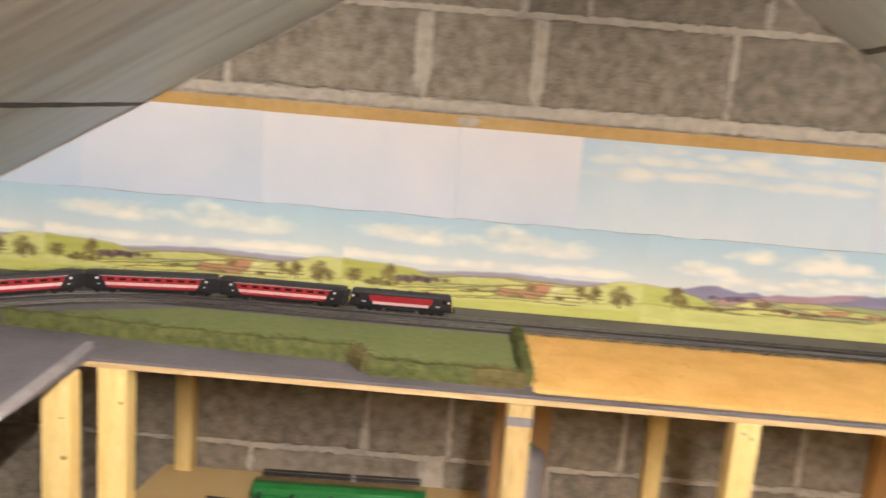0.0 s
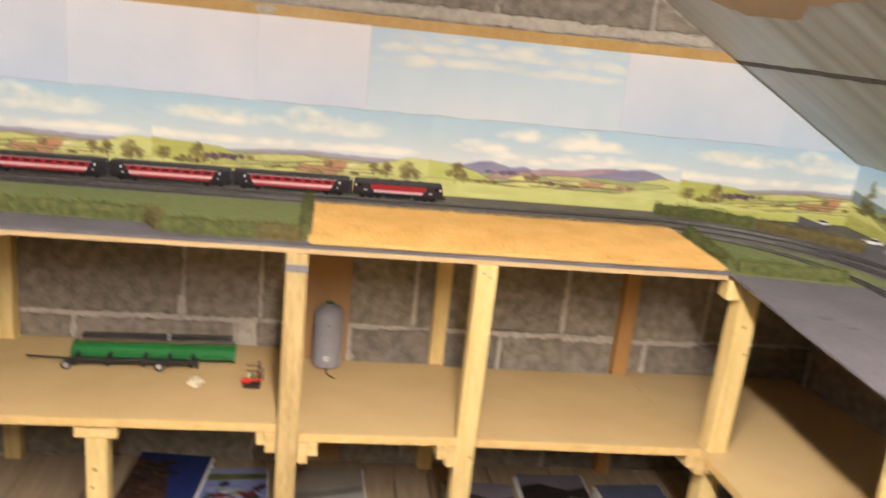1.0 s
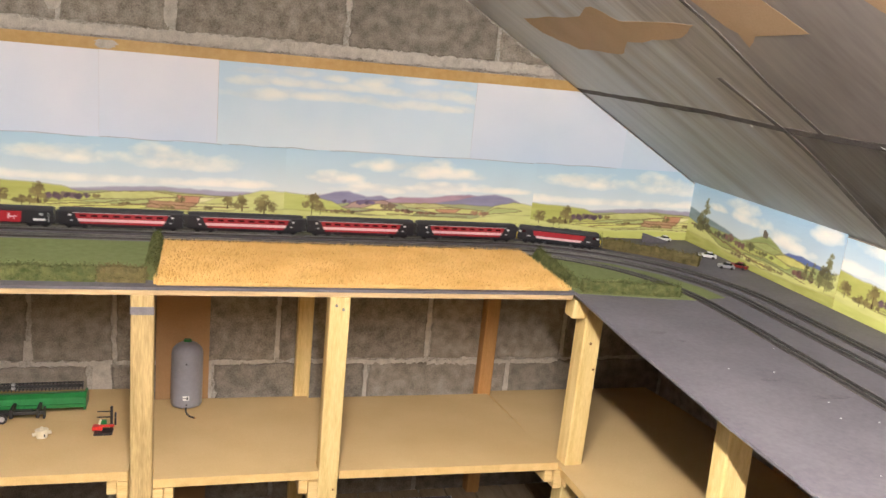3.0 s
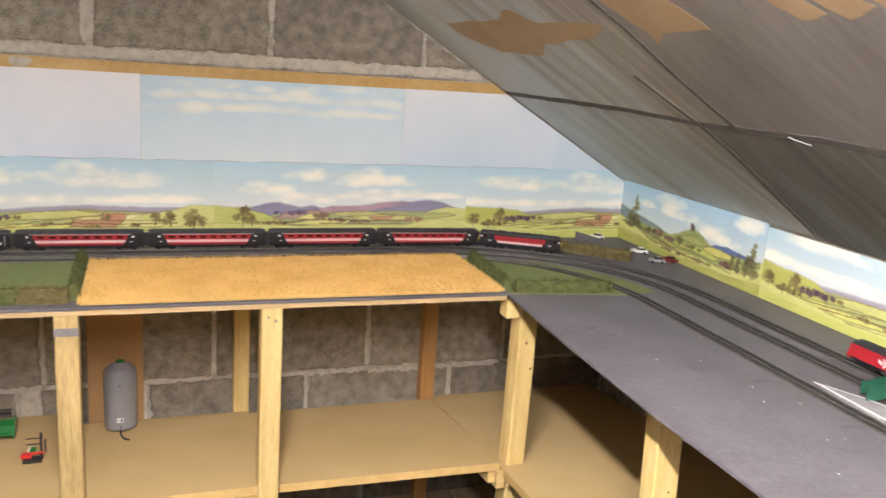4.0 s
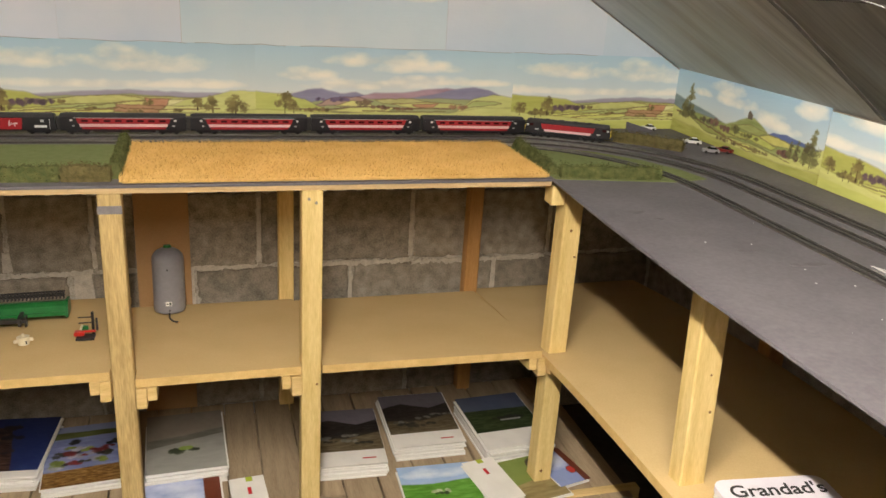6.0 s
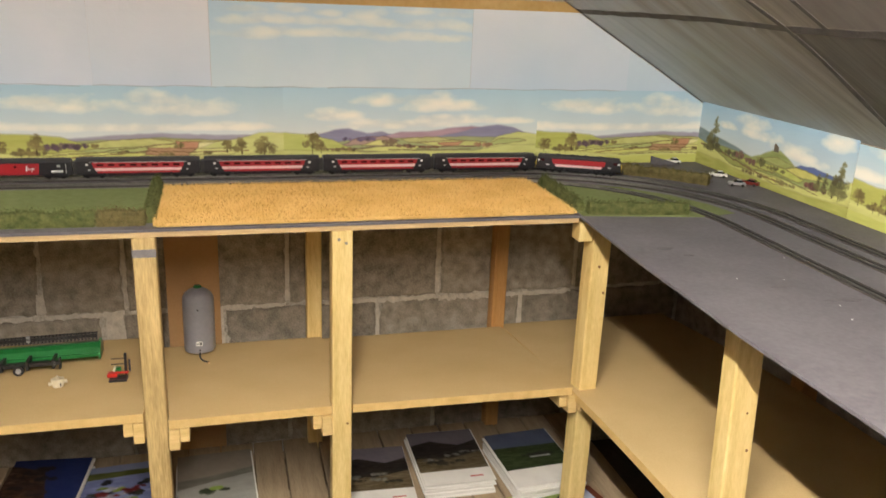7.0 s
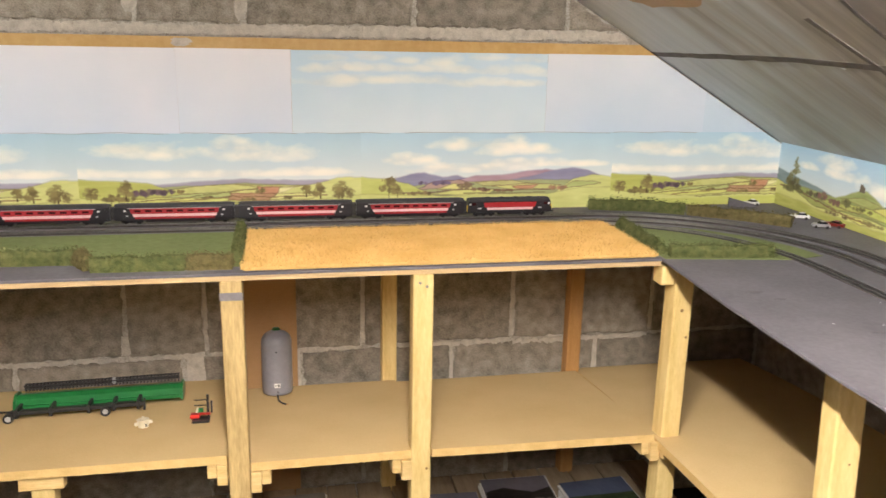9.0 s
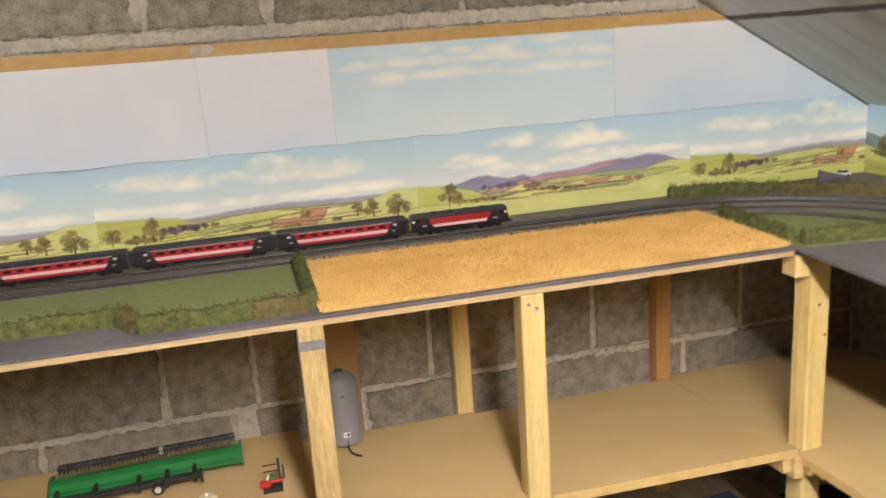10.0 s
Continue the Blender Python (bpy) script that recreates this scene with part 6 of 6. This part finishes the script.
def car(x, y, turn, paint, label, L=0.054):
    t = thing("model_car", label, "model car", "model cars", m=pose(x, y, TOP, 0, 0, turn))
    k = L / 2
    bm = bmesh.new()
    prism(bm, [(-k, 0.004), (k, 0.004), (k, 0.009), (k * 0.92, 0.0115), (k * 0.45, 0.0125), (-k * 0.72, 0.0125), (-k * 0.97, 0.0115)], "y", -0.0105, 0.0105)
    bmesh.ops.bevel(bm, geom=list(bm.edges), offset=0.0009, segments=1, affect="EDGES")
    part("body", bm, paint, t)
    bm = bmesh.new()
    prism(bm, [(k * 0.42, 0.0125), (k * 0.10, 0.0182), (-k * 0.48, 0.0182), (-k * 0.72, 0.0125)], "y", -0.0088, 0.0088)
    part("window_band", bm, GLASS, t)
    part("roof", boxm(-k * 0.46, k * 0.08, -0.0086, 0.0086, 0.0181, 0.0192, 0.0004), paint, t)
    for a in (-0.6, 0.62):
        for s in (-1, 1):
            part("wheel", cyl(bmesh.new(), (a * k, s * 0.0095, 0.0042), 0.0042, 0.003, "y", 14), TBLACK, t)
    return t


car(1.836, 1.968, 150, WHITE, "small white model car on the grey road")
car(1.824, 1.853, 155, CARGREY, "small silver model car on the grey road", 0.048)
car(1.868, 1.858, 128, mat("car_red", (0.13, 0.010, 0.008), (0.18, 0.018, 0.013), 60, 0.35, 0.02), "dark red model car beside the backdrop", 0.056)
car(1.800, 2.166, 170, WHITE, "black and white model car behind the ramp wall", 0.045)
bm = bmesh.new()
prism(bm, [(1.708, TOP), (1.800, TOP), (1.800, TOP + 0.006), (1.708, TOP + 0.031)], "y", 2.142, 2.147)
tagged(put("ramp_wall", bm, GREY), "grey card ramp wall in the corner", "wall model")
plat = thing("station_platform", "pale edged grey model platform with a ramp end", "platform")
bm = bmesh.new()
out = [(1.584, 0.975), (1.562, 0.850), (1.554, 0.720), (1.562, -0.680), (1.622, -0.680), (1.622, 0.780), (1.612, 0.870)]
lo = [bm.verts.new((x, y, TOP)) for x, y in out]
hi = [bm.verts.new((x, y, TOP + 0.001 + 0.012 * min(1, max(0, (0.97 - y) / 0.16)))) for x, y in out]
fs = [bm.faces.new(hi)] + [bm.faces.new((lo[i], lo[(i + 1) % 7], hi[(i + 1) % 7], hi[i])) for i in range(7)]
bmesh.ops.recalc_face_normals(bm, faces=fs)
part("slab", bm, STONE, plat)
for pts in ([(1.584, 0.975), (1.562, 0.850), (1.554, 0.720), (1.562, 0.320), (1.562, -0.680)], [(1.586, 0.975), (1.612, 0.870), (1.621, 0.780), (1.621, 0.320), (1.621, -0.680)]):
    bm = bmesh.new()
    for (xa, ya), (xb, yb) in zip(pts, pts[1:]):
        za, zb = [TOP + 0.0018 + 0.012 * min(1, max(0, (0.97 - y) / 0.16)) for y in (ya, yb)]
        sg = 0.005 if pts[1][0] < 1.572 else -0.005
        bm.faces.new([bm.verts.new(v) for v in ((xa, ya, za), (xb, yb, zb), (xb + sg, yb, zb), (xa + sg, ya, za))])
        bm.faces.new([bm.verts.new(v) for v in ((xa, ya, za - 0.003), (xb, yb, zb - 0.003), (xb, yb, zb), (xa, ya, za))])
    part("white_edge", bm, WHITE, plat, "white painted platform edge")

fb = thing("model_footbridge", "green latticed model footbridge over the tracks", "footbridge", m=pose(1.612, 0.885, TOP + 0.009, 0, 0, -28))
for s in (-1, 1):
    bm = bmesh.new()
    prism(bm, [(0, 0.002), (0.012, 0.0), (0.150, 0.062), (0.150, 0.085), (0.0, 0.022)], "y", s * 0.016 - 0.0012, s * 0.016 + 0.0012)
    part("stair_side", bm, BRIDGE, fb)
    part("corner_post", boxm(-0.002, 0.002, s * 0.016 - 0.002, s * 0.016 + 0.002, 0, 0.026), BRIDGE, fb)
    part("corner_post", boxm(0.148, 0.152, s * 0.016 - 0.002, s * 0.016 + 0.002, -0.008, 0.085), BRIDGE, fb)
    part("deck_side", boxm(0.150, 0.230, s * 0.016 - 0.0012, s * 0.016 + 0.0012, 0.060, 0.085), BRIDGE, fb)
for i in range(14):
    part("tread", boxm(0.008 + i * 0.0102, 0.019 + i * 0.0102, -0.015, 0.015, 0.003 + i * 0.0044, 0.0048 + i * 0.0044), BRIDGE, fb)
part("deck", boxm(0.150, 0.230, -0.015, 0.015, 0.060, 0.0625), BRIDGE, fb)

sl = thing("tank_engine", "dark green model engine standing on the siding", "model locomotive", m=pose(1.552, 0.640, RAIL_TOP, 0, 0, 90))
part("body", hull(bmesh.new(), 0.24, 0.035, 0.012, 0.050), [DKGREEN, ROOFT], sl)
bogie(sl, 0.07), bogie(sl, -0.07)
for s in (-1, 1):
    for k in range(3):
        part("grab_rail", boxm(0.1195, 0.1215, s * (0.004 + 0.005 * k) - 0.0006, s * (0.004 + 0.005 * k) + 0.0006, 0.018, 0.042), SILVER, sl)
    part("buffer", cyl(bmesh.new(), (0.124, s * 0.010, 0.014), 0.0028, 0.008, "x", 10), SILVER, sl)

rl2 = thing("express_locomotive", "red model locomotive with white emblem bars, standing still", "model locomotive", m=pose(X_ARC + R_OUT, 0.930, RAIL_TOP, 0, 0, 90))
part("body", hull(bmesh.new(), 0.235, 0.0355, 0.0115, 0.0510, slope=0.014), [RED, ROOFT], rl2)
for s in (-1, 1):
    part("lower_skirt", slab(-0.105, 0.105, 0.0120, 0.0170, 0.0180, s), BLACK, rl2)
    part("dark_rear", slab(-0.112, -0.045, 0.0170, 0.0425, 0.0180, s, 0.006), BLACK, rl2)
    bm = bmesh.new()
    for a, c, d in ((0.020, 0.024, 0.034), (0.025, 0.020, 0.038), (0.031, 0.024, 0.032), (0.036, 0.026, 0.034)):
        prism(bm, [(a, c), (a + 0.003, c), (a + 0.004, d), (a + 0.001, d)], "y", s * 0.0182, s * 0.0190)
    part("white_emblem", bm, WHITE, rl2)
part("front_window", boxm(0.1065, 0.1085, -0.013, 0.013, 0.034, 0.041, 0, Matrix.Translation((0, 0, 0))), GLASS, rl2)
bogie(rl2, 0.072, 3, 0.018), bogie(rl2, -0.072, 3, 0.018)

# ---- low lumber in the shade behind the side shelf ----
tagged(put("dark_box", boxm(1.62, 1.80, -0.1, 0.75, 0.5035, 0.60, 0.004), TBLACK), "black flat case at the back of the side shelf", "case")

# ---- paint flecks and rubbed marks on the grey board ----
rf = random.Random(33)
for i in range(16):
    x, y, r = rf.uniform(1.26, 1.56), rf.uniform(0.45, 1.5), rf.uniform(0.0006, 0.0018)
    tagged(put("paint_fleck", cyl(bmesh.new(), (x, y, TOP + 0.0003), r, 0.0006, "z", 7), SCUFF), "tiny white paint fleck on the grey board", "paint mark", "paint flecks")
RUB = mat("dark_rub", (0.085, 0.078, 0.085), (0.15, 0.138, 0.145), 60, 0.65, 0.1, fine=6)
for i, (x, y, a, b) in enumerate(((1.47, 1.00, 0.05, 0.012), (1.40, 1.08, 0.03, 0.008), (1.30, 1.33, 0.022, 0.010), (1.33, 1.28, 0.016, 0.006), (1.50, 0.80, 0.03, 0.008))):
    pts = [(x + a * math.cos(k * 0.45) * rf.uniform(0.6, 1.1), y + b * math.sin(k * 0.45) * rf.uniform(0.6, 1.1)) for k in range(14)]
    tagged(put("rub_mark", prism(bmesh.new(), pts, "z", TOP + 0.0001, TOP + 0.0007), RUB), "dark rubbed mark on the grey board", "paint mark", "rub marks")

motions()
